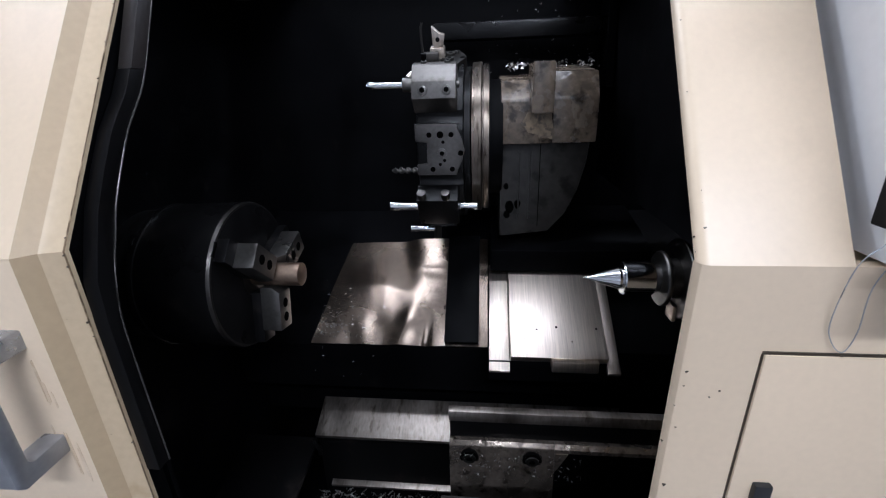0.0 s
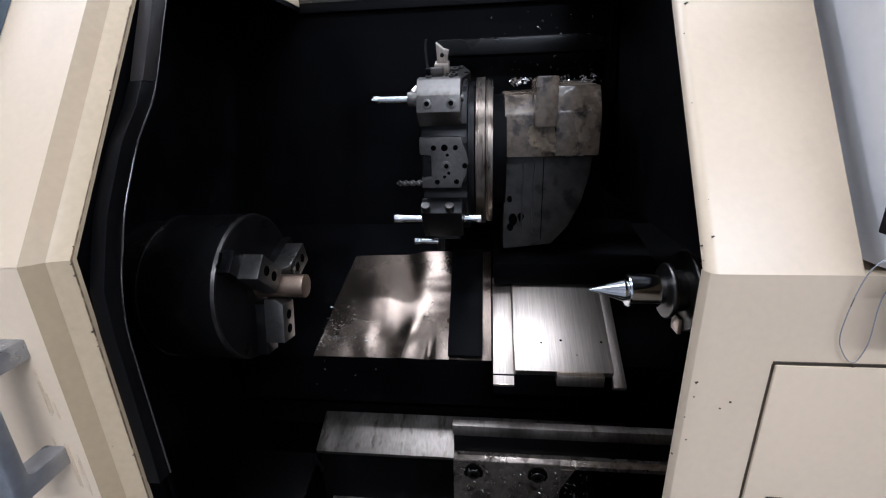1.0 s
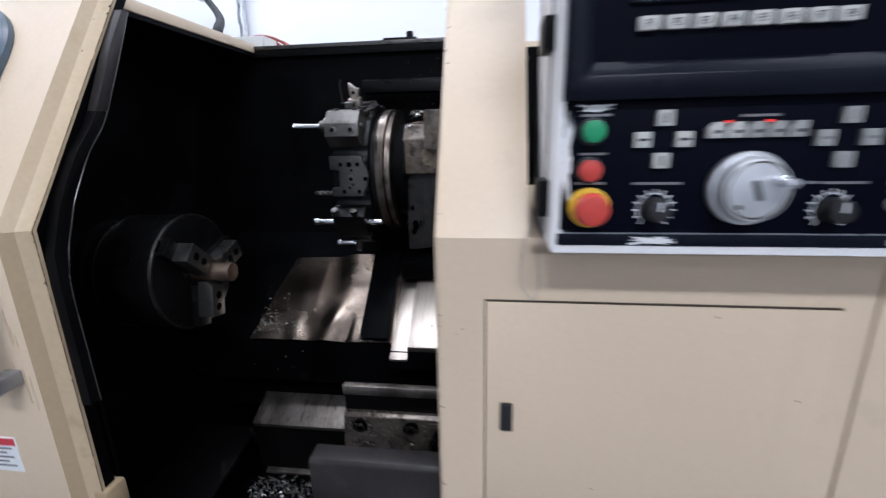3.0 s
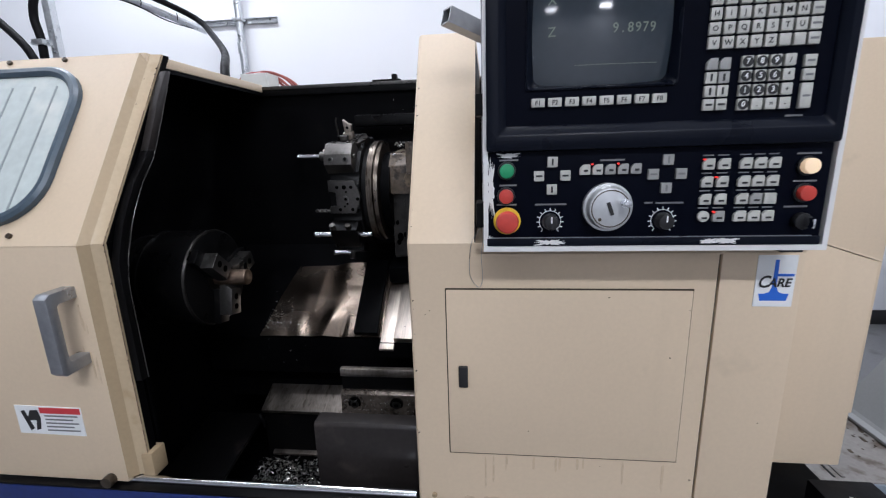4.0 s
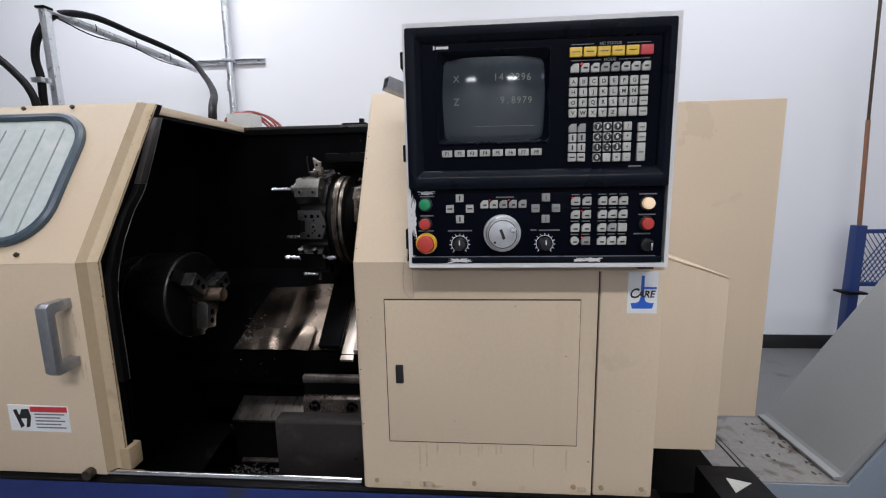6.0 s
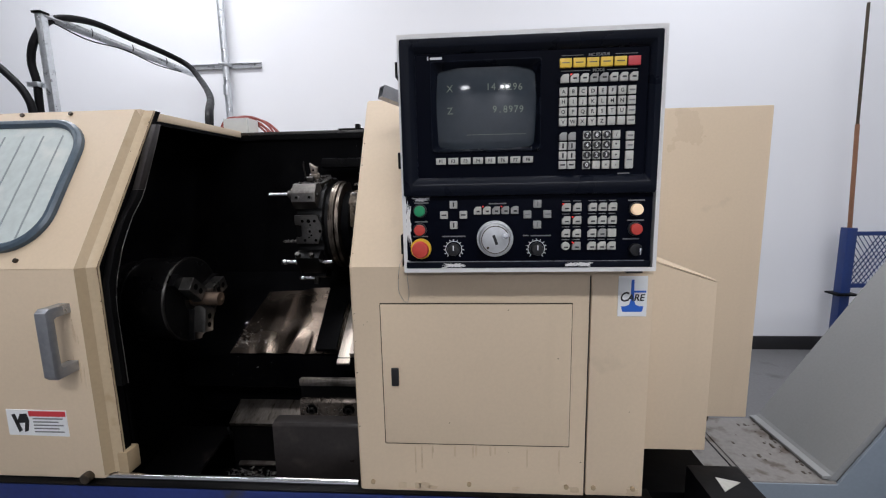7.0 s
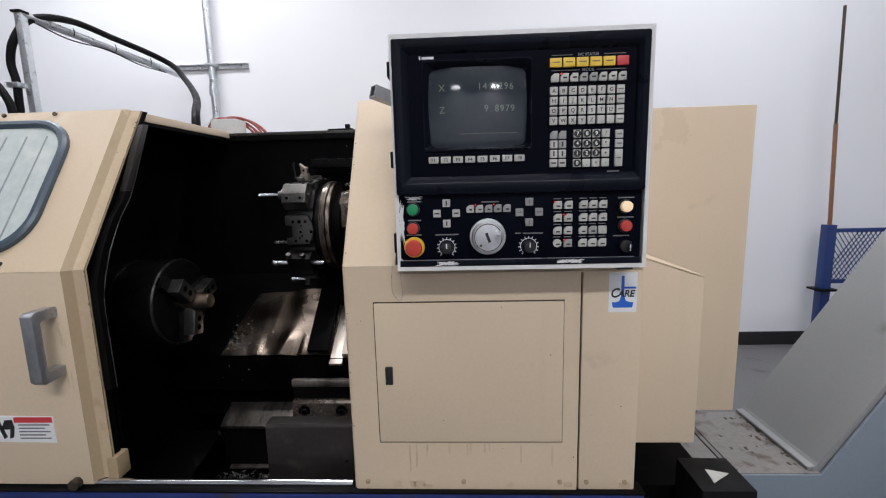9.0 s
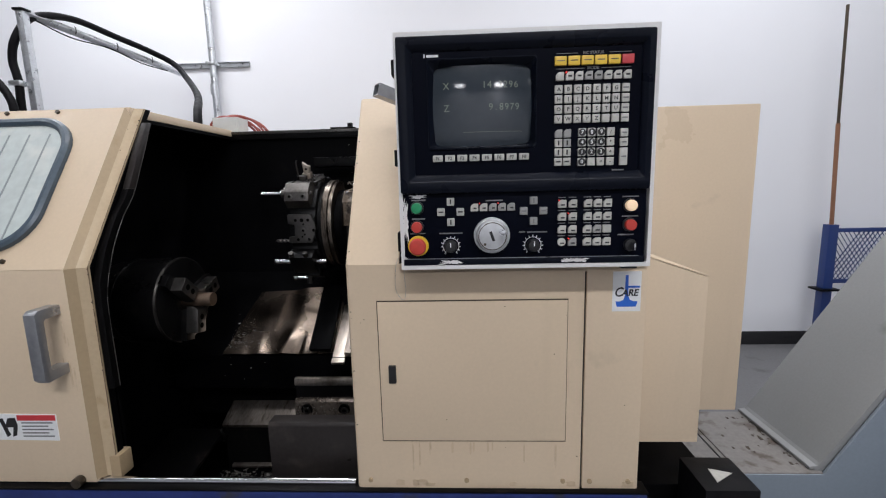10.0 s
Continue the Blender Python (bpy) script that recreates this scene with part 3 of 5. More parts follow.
def dented_sheet(x0, x1, y0, length, z0, nx=72, ny=54):
    """A worn cover sheet with soft dents and a kinked front edge, built level."""
    bm = bmesh.new()
    g = []
    for j in range(ny + 1):
        row = []
        for i in range(nx + 1):
            s = length * j / ny
            xl = x0 + 0.05 * j / ny
            x = xl + (x1 - xl) * i / nx
            near = math.exp(-(s / 0.07) ** 2)
            h = 0.0026 * noise.noise((x * 13, s * 8, 1.3)) + 0.0045 * near * noise.noise((x * 26, s * 11, 4.1))
            # Left part is tipped on purpose: mirroring black walls shapes its dark area.
            left = 1 / (1 + math.exp((x + 0.205 + 0.04 * noise.noise((x * 9, s * 16, 7.7))) / 0.012))
            h -= 0.13 * left * max(0.0, s - 0.135 - 0.02 * noise.noise((x * 11, 2.2, 0.4)))
            h -= 0.055 * max(0.0, -(x + 0.255)) * min(1.0, max(0.0, (s - 0.02) / 0.07))
            h -= 0.007 * math.exp(-((x + 0.152 - s * 0.12) / 0.009) ** 2 - (s / 0.055) ** 2)
            h -= 0.0012 * math.exp(-((s - 0.185) / 0.010) ** 2) * (1 - left)
            h += 0.006 * math.exp(-((x + 0.20 - s * 0.2) / 0.02) ** 2 - ((s - 0.05) / 0.05) ** 2)
            row.append(bm.verts.new((x, y0 + s, z0 + h)))
        g.append(row)
    for j in range(ny):
        for i in range(nx):
            bm.faces.new((g[j][i], g[j][i + 1], g[j + 1][i + 1], g[j + 1][i]))
    ex = bmesh.ops.extrude_face_region(bm, geom=list(bm.faces))
    bmesh.ops.translate(bm, verts=[v for v in ex["geom"] if isinstance(v, bmesh.types.BMVert)], vec=(0, 0, -0.003))
    return bm


bed = thing("lathe_bed", (0, 0.85, 0.64), "slanted oily lathe bed inside the black chamber", "lathe bed")
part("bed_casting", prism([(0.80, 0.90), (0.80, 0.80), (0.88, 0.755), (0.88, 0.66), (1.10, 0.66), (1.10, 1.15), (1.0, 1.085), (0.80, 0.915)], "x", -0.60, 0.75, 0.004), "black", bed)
part("left_cover", slant(dented_sheet(-0.412, -0.015, 0.785, 0.27, 0.930), 0.785, 0.930, 41), "sheet", bed, "dented shiny steel way cover")
part("way_strip", slant(box(-0.0125, 0.029, 0.700, 0.95, 0.925, 0.936, 0.002), 0.705, 0.934, 34), "ground", bed, "bright ground steel way")
part("right_cover", slant(box(0.0295, 0.215, 0.703, 0.93, 0.945, 0.966, 0.002), 0.705, 0.964, 32), "ground", bed, "brushed steel cover plate")
part("way_strip", slant(box(0.2155, 0.240, 0.700, 0.95, 0.925, 0.938, 0.002), 0.705, 0.934, 34), "ground", bed, "bright ground steel way")
for px_, ps, pr in ((0.083, 0.060, 0.0022), (0.122, 0.066, 0.0026), (0.200, 0.064, 0.0022), (0.058, 0.040, 0.0014), (0.150, 0.035, 0.0013)):
    part("pit", slant(cyl((px_, 0.703 + ps, 0.9655), (px_, 0.703 + ps, 0.9663), pr, n=9), 0.705, 0.964, 32), "hole", bed)
part("key_block", box(0.108, 0.196, 0.694, 0.725, 0.937, 0.9610, 0.002), "ground", bed)
part("under_cover", box(-0.012, 0.24, 0.715, 0.76, 0.90, 0.945), "black", bed)
# Added black slab gives the sheet the turret's dark reflection.
part("reflection_band", slant(box(-0.108, -0.034, 0.787, 1.05, 0.936, 0.955, 0.004), 0.785, 0.930, 41), "black", bed)
part("lower_slide", slant(box(-0.430, 0.30, 0.765, 0.863, 0.664, 0.681, 0.002), 0.765, 0.681, 27), "slide", bed, "scratched shiny lower slideway")
part("top_strip", box(-0.0825, 0.42, 0.5765, 0.592, 0.9165, 0.9375, 0.0015), "slide", bed, "bright machined strip")
# Set-back box in near-black carries the shadow under the strip.
part("undercut_shade", box(-0.081, 0.42, 0.5825, 0.592, 0.8785, 0.9165), "gasket", bed)
part("front_block", prism([(0.592, 0.878), (0.592, 0.70), (0.56, 0.70), (0.562, 0.80), (0.5685, 0.871), (0.5745, 0.878)], "x", -0.082, 0.10, 0.002), "cast", bed, "oily cast bed block with socket bolts")
part("front_block_arm", join(prism([(0.592, 0.878), (0.592, 0.864), (0.5680, 0.864), (0.5685, 0.871), (0.5745, 0.878)], "x", 0.1, 0.42), prism([(0.1, 0.864), (0.1, 0.82), (0.122, 0.864)], "y", 0.566, 0.59)), "cast", bed, "oily cast bed block")
# Black sheet puts the shade of the open recess into colour.
part("recess_shade", box(0.1005, 0.42, 0.594, 0.60, 0.66, 0.925), "black", bed)
for bx_ in (-0.047, 0.062):
    part("bolt_recess", cyl((bx_, 0.580, 0.850), (bx_, 0.5645, 0.848), 0.0165, n=24), "hole", bed)
    part("socket_bolt", cyl((bx_, 0.580, 0.848), (bx_, 0.5625, 0.846), 0.0115, n=20, bev=0.002), "steel", bed)
    part("hex_socket", cyl((bx_, 0.57, 0.848), (bx_, 0.5620, 0.846), 0.0058, n=6), "hole", bed)
part("low_block", prism([(0.400, 0.48), (0.400, 0.898), (0.405, 0.905), (0.442, 0.905), (0.442, 0.48)], "x", -0.083, 0.40, 0.003), "lip", bed, "dark cast front block")
part("splash_plate", prism([(0.45, 0.590), (0.785, 0.655), (0.785, 0.645), (0.45, 0.580)], "x", -0.615, -0.432, 0.001), "gasket", bed)
part("bed_foot", box(-0.425, 0.75, 0.772, 1.095, 0.48, 0.658, 0.004), "gasket", bed)
part("foot_ledge", prism([(0.758, 0.531), (0.772, 0.536), (0.772, 0.526), (0.759, 0.524)], "x", -0.405, 0.05, 0.001), "slide", bed, "scraped steel ledge")
part("weld_bead", tube([(-0.432, 0.764, 0.668), (-0.428, 0.760, 0.655), (-0.420, 0.762, 0.640), (-0.424, 0.766, 0.622)], 0.006, 5, 7), "gasket", bed)

# ---- tool turret ----
CY, CZ = 0.95, 1.352
turret = thing("tool_turret", (-0.08, CY, CZ), "steel lathe turret with tool holders and boring bars", "turret")
poly = []
for k in range(10):
    a0 = radians(180 + 36 * k)
    for da, r in ((-15, 0.164), (-12, 0.167), (12, 0.167), (15, 0.164)):
        a = a0 + radians(da)
        poly.append((CY + r * math.cos(a) / math.cos(radians(da)) * (0.985 if abs(da) < 13 else 0.95), CZ + r * math.sin(a) / math.cos(radians(da)) * (0.985 if abs(da) < 13 else 0.95)))
# Near-black colour stands in for the shade below the holders on the disc.
part("tool_disc", prism(poly, "x", -0.147, -0.062, 0.003), "dark_steel", turret, "steel tool disc darkened for shade under the holders")
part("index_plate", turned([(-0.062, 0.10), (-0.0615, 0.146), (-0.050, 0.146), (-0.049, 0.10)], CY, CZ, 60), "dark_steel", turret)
part("drum", turned([(-0.049, 0.140), (-0.047, 0.1535), (-0.030, 0.1545), (-0.0285, 0.153), (-0.0275, 0.147), (-0.0255, 0.147), (-0.0245, 0.151), (-0.015, 0.150), (-0.014, 0.144), (-0.012, 0.03)], CY, CZ, 72), "drum", turret, "turned steel turret drum")
# Black neck puts the shade of the gap behind the drum into colour.
part("neck", turned([(-0.0135, 0.03), (-0.013, 0.120), (0.012, 0.120), (0.012, 0.03)], CY, CZ, 48), "black", turret)
hs = part("housing", prism([(0.857, 1.350), (0.857, 1.432), (0.893, 1.468), (1.08, 1.482), (1.08, 1.25), (0.93, 1.345)], "x", 0.008, 0.1055, 0.004), "grey_cast", turret, "brown oily turret housing")
part("housing_end", prism([(0.864, 1.350), (0.864, 1.434), (0.892, 1.482), (1.08, 1.50), (1.08, 1.25), (0.93, 1.345)], "x", 0.107, 0.193, 0.005), "grey_cast", turret)
part("seam", box(0.088, 0.0895, 0.8785, 0.886, 1.175, 1.346), "hole", turret)
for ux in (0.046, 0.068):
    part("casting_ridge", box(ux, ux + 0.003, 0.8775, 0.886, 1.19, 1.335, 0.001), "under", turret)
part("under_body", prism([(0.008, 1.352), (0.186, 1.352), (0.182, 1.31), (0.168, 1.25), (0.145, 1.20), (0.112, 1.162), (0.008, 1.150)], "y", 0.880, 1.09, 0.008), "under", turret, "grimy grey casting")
part("saddle", slant(box(-0.01, 0.33, 0.86, 1.09, 1.075, 1.13, 0.006), 0.87, 1.10, 10), "black", turret)
part("stop_block", box(0.064, 0.1045, 0.832, 0.93, 1.408, 1.498, 0.004), "grey_cast", turret, "worn steel stop block")
for k, (ox, oz, s) in enumerate(((0.022, 1.262, 0.007), (0.030, 1.218, 0.012), (0.045, 1.224, 0.008), (0.024, 1.200, 0.008))):
    bm = cyl((ox, 0.8798, oz), (ox, 0.8788, oz), s, n=11)
    for v in bm.verts:
        v.co.x, v.co.z = ox + (v.co.x - ox) * (0.8 + 0.5 * noise.noise((v.co.x * 90, k, v.co.z * 90))), oz + (v.co.z - oz) * (1.0 + 0.6 * noise.noise((v.co.z * 90, k, 3)))
    part("oil_blot", bm, "hole", turret)
part("sediment", prism([(0.046, 1.389), (0.055, 1.381), (0.060, 1.372), (0.074, 1.369), (0.083, 1.361), (0.096, 1.362), (0.107, 1.358), (0.1075, 1.384), (0.104, 1.405), (0.092, 1.412), (0.083, 1.406), (0.070, 1.413), (0.058, 1.409), (0.053, 1.398)], "y", 0.8560, 0.858), "tan", turret)


def round_about(bm, ang):
    bm.transform(Matrix.Translation((0, CY, CZ)) @ Matrix.Rotation(radians(ang), 4, "X") @ Matrix.Translation((0, -CY, -CZ)))
    return bm


def station(ang, kind):
    """One face of the disc, built facing -y and turned into place: bare plate, block holder or short tool."""
    if kind == "plate":
        wave = [(-0.066 + 0.0075 * math.cos(math.pi * z / 0.05), CZ + z) for z in (-0.046, -0.034, -0.02, 0.0, 0.02, 0.034, 0.046)]
        outline = wave + [(-0.149, CZ + 0.046), (-0.149, CZ + 0.016), (-0.128, CZ + 0.013), (-0.128, CZ - 0.024), (-0.147, CZ - 0.026), (-0.147, CZ - 0.046)]
        p = part("tool_seat", round_about(prism(outline, "y", CY - 0.1705, CY - 0.155, 0.0012), ang), "steel", turret)
        for hx, hz, r in ((-0.123, 0.027, .0048), (-0.103, 0.027, .0062), (-0.083, 0.027, .0048), (-0.118, -0.035, .0048), (-0.082, -0.035, .0048), (-0.066, -0.006, .005), (-0.098, 0.014, .003), (-0.096, -0.019, .003), (-0.104, -0.026, .003)):
            part("bolt_hole", round_about(cyl((hx, CY - 0.1710, CZ + hz), (hx, CY - 0.165, CZ + hz), r, n=14), ang), "hole", p)
        part("center_bolt", round_about(join(cyl((-0.1, CY - 0.1725, CZ - 0.006), (-0.1, CY - 0.165, CZ - 0.006), 0.0088, n=18, bev=0.001)), ang), "jawsteel", p)
        part("center_socket", round_about(cyl((-0.1, CY - 0.1732, CZ - 0.006), (-0.1, CY - 0.17, CZ - 0.006), 0.0045, n=6), ang), "hole", p)
    elif kind == "block":
        p = part("tool_holder", round_about(prism([(CY - 0.168, CZ - 0.042), (CY - 0.203, CZ - 0.037), (CY - 0.2165, CZ - 0.012), (CY - 0.2165, CZ + 0.022), (CY - 0.2145, CZ + 0.024), (CY - 0.200, CZ + 0.040), (CY - 0.168, CZ + 0.042)], "x", -0.149, -0.072, 0.0015), ang), "holder", turret, "steel boring bar holder block")
        for hx in (-0.130, -0.088):
            for y0, z0, y1, z1 in ((-0.205, -0.0225, -0.2135, -0.0270), (-0.204, 0.029, -0.2105, 0.0345)):
                big = z0 < 0
                a_, b_ = Vector((hx, CY + y0, CZ + z0)), Vector((hx, CY + y1, CZ + z1))
                part("socket_bolt", round_about(cyl(a_, b_, 0.0082 if big else 0.0055, n=18, bev=0.0008), ang), "jawsteel", p)
                part("socket", round_about(cyl(b_ - (b_ - a_) * 0.2, b_ + (b_ - a_) * 0.06, 0.0048 if big else 0.0035, n=6), ang), "hole", p)
        part("set_screw", round_about(cyl((-0.075, CY - 0.196, CZ - 0.004), (-0.067, CY - 0.196, CZ - 0.004), 0.0062, n=14, bev=0.001), ang), "jawsteel", p)
        part("clamp_nut", round_about(cyl((-0.160, CY - 0.192, CZ + 0.014), (-0.152, CY - 0.192, CZ + 0.024), 0.0055, n=8, bev=0.001), ang), "ground", p)
        part("sleeve", round_about(cyl((-0.168, CY - 0.192, CZ), (-0.150, CY - 0.192, CZ), 0.0125, n=24, bev=0.002), ang), "holder", p)
        part("boring_bar", round_about(join(cyl((-0.222, CY - 0.192, CZ), (-0.160, CY - 0.192, CZ), 0.0055, n=16), prism([(-0.234, CZ - 0.004), (-0.220, CZ - 0.0055), (-0.220, CZ + 0.0055), (-0.231, CZ + 0.006)], "y", CY - 0.1965, CY - 0.189, 0.0008)), ang), "chrome", p)
    elif kind == "double":
        p = part("tool_holder", round_about(box(-0.150, -0.072, CY - 0.205, CY - 0.165, CZ - 0.036, CZ + 0.036, 0.003), ang), "dark_steel", turret, "dark double-ended holder block")
        for hx in (-0.140, -0.095):
            part("clamp_bolt", round_about(cyl((hx, CY - 0.196, CZ + 0.030), (hx, CY - 0.196, CZ + 0.050), 0.0085, n=16, bev=0.0015), ang), "steel", p)
        part("boring_bar", round_about(join(cyl((-0.200, CY - 0.19, CZ + 0.004), (-0.148, CY - 0.19, CZ + 0.004), 0.0068, n=16, bev=0.001), cyl((-0.207, CY - 0.19, CZ + 0.004), (-0.19, CY - 0.19, CZ + 0.004), 0.0085, n=16, bev=0.001)), ang), "chrome", p)
        part("boring_bar", round_about(cyl((-0.072, CY - 0.19, CZ + 0.004), (-0.036, CY - 0.19, CZ + 0.004), 0.0075, n=16, bev=0.001), ang), "chrome", p)
    elif kind == "short":
        p = part("tool_holder", round_about(box(-0.140, -0.085, CY - 0.19, CY - 0.165, CZ - 0.03, CZ + 0.03, 0.003), ang), "dark_steel", turret, "dark short holder block")
        part("boring_bar", round_about(join(cyl((-0.178, CY - 0.195, CZ + 0.012), (-0.13, CY - 0.195, CZ + 0.012), 0.0055, n=14, bev=0.001), cyl((-0.184, CY - 0.195, CZ + 0.012), (-0.17, CY - 0.195, CZ + 0.012), 0.0075, n=14, bev=0.001)), ang), "chrome", p)
        part("clamp_nut", round_about(cyl((-0.125, CY - 0.19, CZ + 0.012), (-0.125, CY - 0.215, CZ + 0.012), 0.009, n=6), ang), "steel", p)
    elif kind == "turning":
        p = part("turning_tool", round_about(join(box(-0.128, -0.100, CY - 0.190, CY - 0.168, CZ - 0.012, CZ + 0.012, 0.002), prism([(-0.122, CY - 0.189), (-0.103, CY - 0.189), (-0.099, CY - 0.212), (-0.109, CY - 0.215), (-0.123, CY - 0.227)], "z", CZ - 0.010, CZ + 0.004, 0.001)), ang), "ground", turret, "bright turning tool")
        part("insert_screw", round_about(cyl((-0.112, CY - 0.205, CZ - 0.009), (-0.112, CY - 0.205, CZ - 0.012), 0.0040, n=12), ang), "dark_steel", p)
        part("coolant_tube", round_about(tube([(-0.140, CY - 0.160, CZ - 0.012), (-0.142, CY - 0.19, CZ - 0.012), (-0.143, CY - 0.222, CZ - 0.010), (-0.140, CY - 0.234, CZ - 0.008)], 0.0024), ang), "steel", p)
        part("tube_nut", round_about(cyl((-0.139, CY - 0.165, CZ - 0.014), (-0.139, CY - 0.183, CZ - 0.014), 0.0075, n=6, bev=0.001), ang), "dark_steel", p)
        part("clamp_wedge", round_about(box(-0.134, -0.110, CY - 0.186, CY - 0.168, CZ - 0.030, CZ - 0.016, 0.003), ang), "holder", p)
        for hx, hz, r in ((-0.09, 0.014, 0.0085), (-0.09, -0.022, 0.0085), (-0.078, 0.028, 0.0045)):
            part("socket_bolt", round_about(cyl((hx, CY - 0.168, CZ + hz), (hx, CY - 0.1755, CZ + hz), r, n=16, bev=0.001), ang), "jawsteel", p)
            part("socket", round_about(cyl((hx, CY - 0.172, CZ + hz), (hx, CY - 0.1760, CZ + hz), r * 0.5, n=6), ang), "hole", p)


station(0, "plate")
station(-36, "block")
station(36, "double")
station(-72, "plate")
station(-72, "turning")
station(72, "short")
flute = bmesh.new()
rings = []
for i in range(25):
    x, a0 = -0.200 + 0.056 * i / 24, 0.55 * i
    r = 0.0062 * min(1.0, 0.25 + i / 4)
    rings.append([flute.verts.new((x, CY - 0.150 + r * k * math.cos(a0 + q), CZ - 0.040 + r * k * math.sin(a0 + q))) for q, k in ((0, 1), (0.5, 1), (1.2, 0.55), (2.2, 0.6), (math.pi, 1), (math.pi + 0.5, 1), (math.pi + 1.2, 0.55), (math.pi + 2.2, 0.6))])
for a, b in zip(rings, rings[1:]):
    for k in range(8):
        flute.faces.new((a[k], a[(k + 1) % 8], b[(k + 1) % 8], b[k]))
flute.faces.new(rings[0])
flute.faces.new(rings[-1][::-1])
part("twist_drill", flute, "holder", turret, "fluted twist drill")

# ---- control panel ----
PX0, PX1, PZ0, PZ1, PY = 0.2895, 0.7680, 1.318, 1.757, 0.256
panel = thing("control_panel", (0.53, 0.4, 1.31), "black CNC control panel with CRT, keys and handwheel in white housing", "control panel")
part("housing", join(box(PX0, PX1, PY + 0.028, 0.48, PZ0, PZ1, 0.003), box(PX0 + 0.03, PX1 - 0.03, 0.48, 0.62, PZ0 + 0.004, PZ1 - 0.05, 0.02)), "pendant", panel, "light grey enamelled housing")

# ---- cabinet and side box ----
cab = part("electrical_cabinet", box(0.80, 1.304, 0.793, 1.45, 0.719, 1.697, 0.004), "cream")
tagged(cab, "plain cream electrical cabinet behind the control panel", "cabinet")
sb = thing("side_box", (0.875, 0.55, 0.857), "cream side cover box with sloping top", "cover box")
part("body", prism([(0.7985, 0.857), (0.963, 0.857), (0.963, 1.262), (0.7985, 1.318)], "y", 0.40, 0.72, 0.003), "cream", sb)
part("top_plate", prism([(0.7985, 1.3185), (0.9645, 1.2622), (0.9645, 1.2650), (0.7985, 1.3213)], "y", 0.399, 0.722, 0.001), "cream", sb)

# ---- chip conveyor ----
conv = thing("chip_conveyor", (1.5, 1.05, 0), "grey chip conveyor with dirty trough and rising arm", "chip conveyor")
part("trough", box(0.75, 1.66, 0.85, 1.26, 0.40, 0.45, 0.004), "trough", conv, "dirty grey trough cover, darkened for shadow")
part("leg", box(0.9, 0.95, 0.88, 1.22, 0, 0.40), "conveyor", conv)
part("leg", box(1.5, 1.55, 0.88, 1.22, 0, 0.40), "conveyor", conv)
part("arm", prism([(1.64, 0.452), (2.35, 1.55), (2.75, 1.55), (2.75, 1.40), (2.0, 0.2), (1.64, 0.2)], "y", 0.862, 1.26, 0.006), "conveyor", conv, "grey rising conveyor arm")
part("side_plate", prism([(1.66, 0.445), (2.36, 1.56), (2.76, 1.56), (2.76, 1.38), (2.02, 0.18), (0.8, 0.18), (0.8, 0.445)], "y", 0.846, 0.858, 0.003), "conveyor_side", conv)
part("flange", prism([(1.622, 0.453), (1.622, 0.464), (1.648, 0.4665), (1.660, 0.482), (1.664, 0.478), (1.652, 0.453)], "y", 0.864, 1.26, 0.001), "conveyor", conv)

# ---- small black box with warning triangle ----
wb = thing("terminal_box", (1.0, 0.38, 0), "black box with a pale warning triangle", "box")
part("box", box(0.945, 1.066, 0.322, 0.442, 0.0, 0.79, 0.004), "rubber", wb)
part("triangle", prism([(0.990, 0.396), (1.037, 0.380), (0.985, 0.348)], "z", 0.7895, 0.7915), "key", wb)

# ---- control panel: bezel, screen, keys, dials ----
def plate(x0, x1, z0, z1, y0, y1, bev=0.0):
    return box(x0, x1, y0, y1, z0, z1, bev)


def frame_ring(o, i, yo, yi, yb):
    """A four-sided frame whose face falls from depth yo at its outside to yi at its inside; o, i are (x0, x1, z0, z1)."""
    bm = bmesh.new()
    cs = lambda r: [(r[0], r[2]), (r[1], r[2]), (r[1], r[3]), (r[0], r[3])]
    loops = [[bm.verts.new((x, y, z)) for x, z in cs(r)] for r, y in ((o, yb), (o, yo), (i, yi), (i, yb))]
    for a, b in zip(loops, loops[1:]):
        for k in range(4):
            bm.faces.new((a[k], a[(k + 1) % 4], b[(k + 1) % 4], b[k]))
    return soft(bm, 0.0012)


part("rim", frame_ring((PX0, PX1, PZ0, PZ1), (PX0 + 0.007, PX1 - 0.007, PZ0 + 0.008, PZ1 - 0.009), PY - 0.001, PY - 0.001, PY + 0.0285), "pendant", panel, "chipped white rim")
up = part("upper_bezel", join(plate(0.2945, 0.352, 1.466, 1.7465, 0.2575, 0.264), plate(0.547, 0.7575, 1.466, 1.7465, 0.2575, 0.264), plate(0.352, 0.547, 1.466, 1.550, 0.2575, 0.264), plate(0.352, 0.547, 1.7065, 1.7465, 0.2575, 0.264)), "faceplate", panel)


def moulded(outer, inner, profile):
    """A closed moulding between two rounded outlines, from (share of the way in, depth) steps."""
    bm = bmesh.new()
    lp = [[bm.verts.new((o[0] + (i[0] - o[0]) * k, y, o[1] + (i[1] - o[1]) * k)) for o, i in zip(outer, inner)] for k, y in profile]
    for a, b in zip(lp, lp[1:]):
        for i in range(len(a)):
            bm.faces.new((a[i], a[(i + 1) % len(a)], b[(i + 1) % len(a)], b[i]))
    return bm


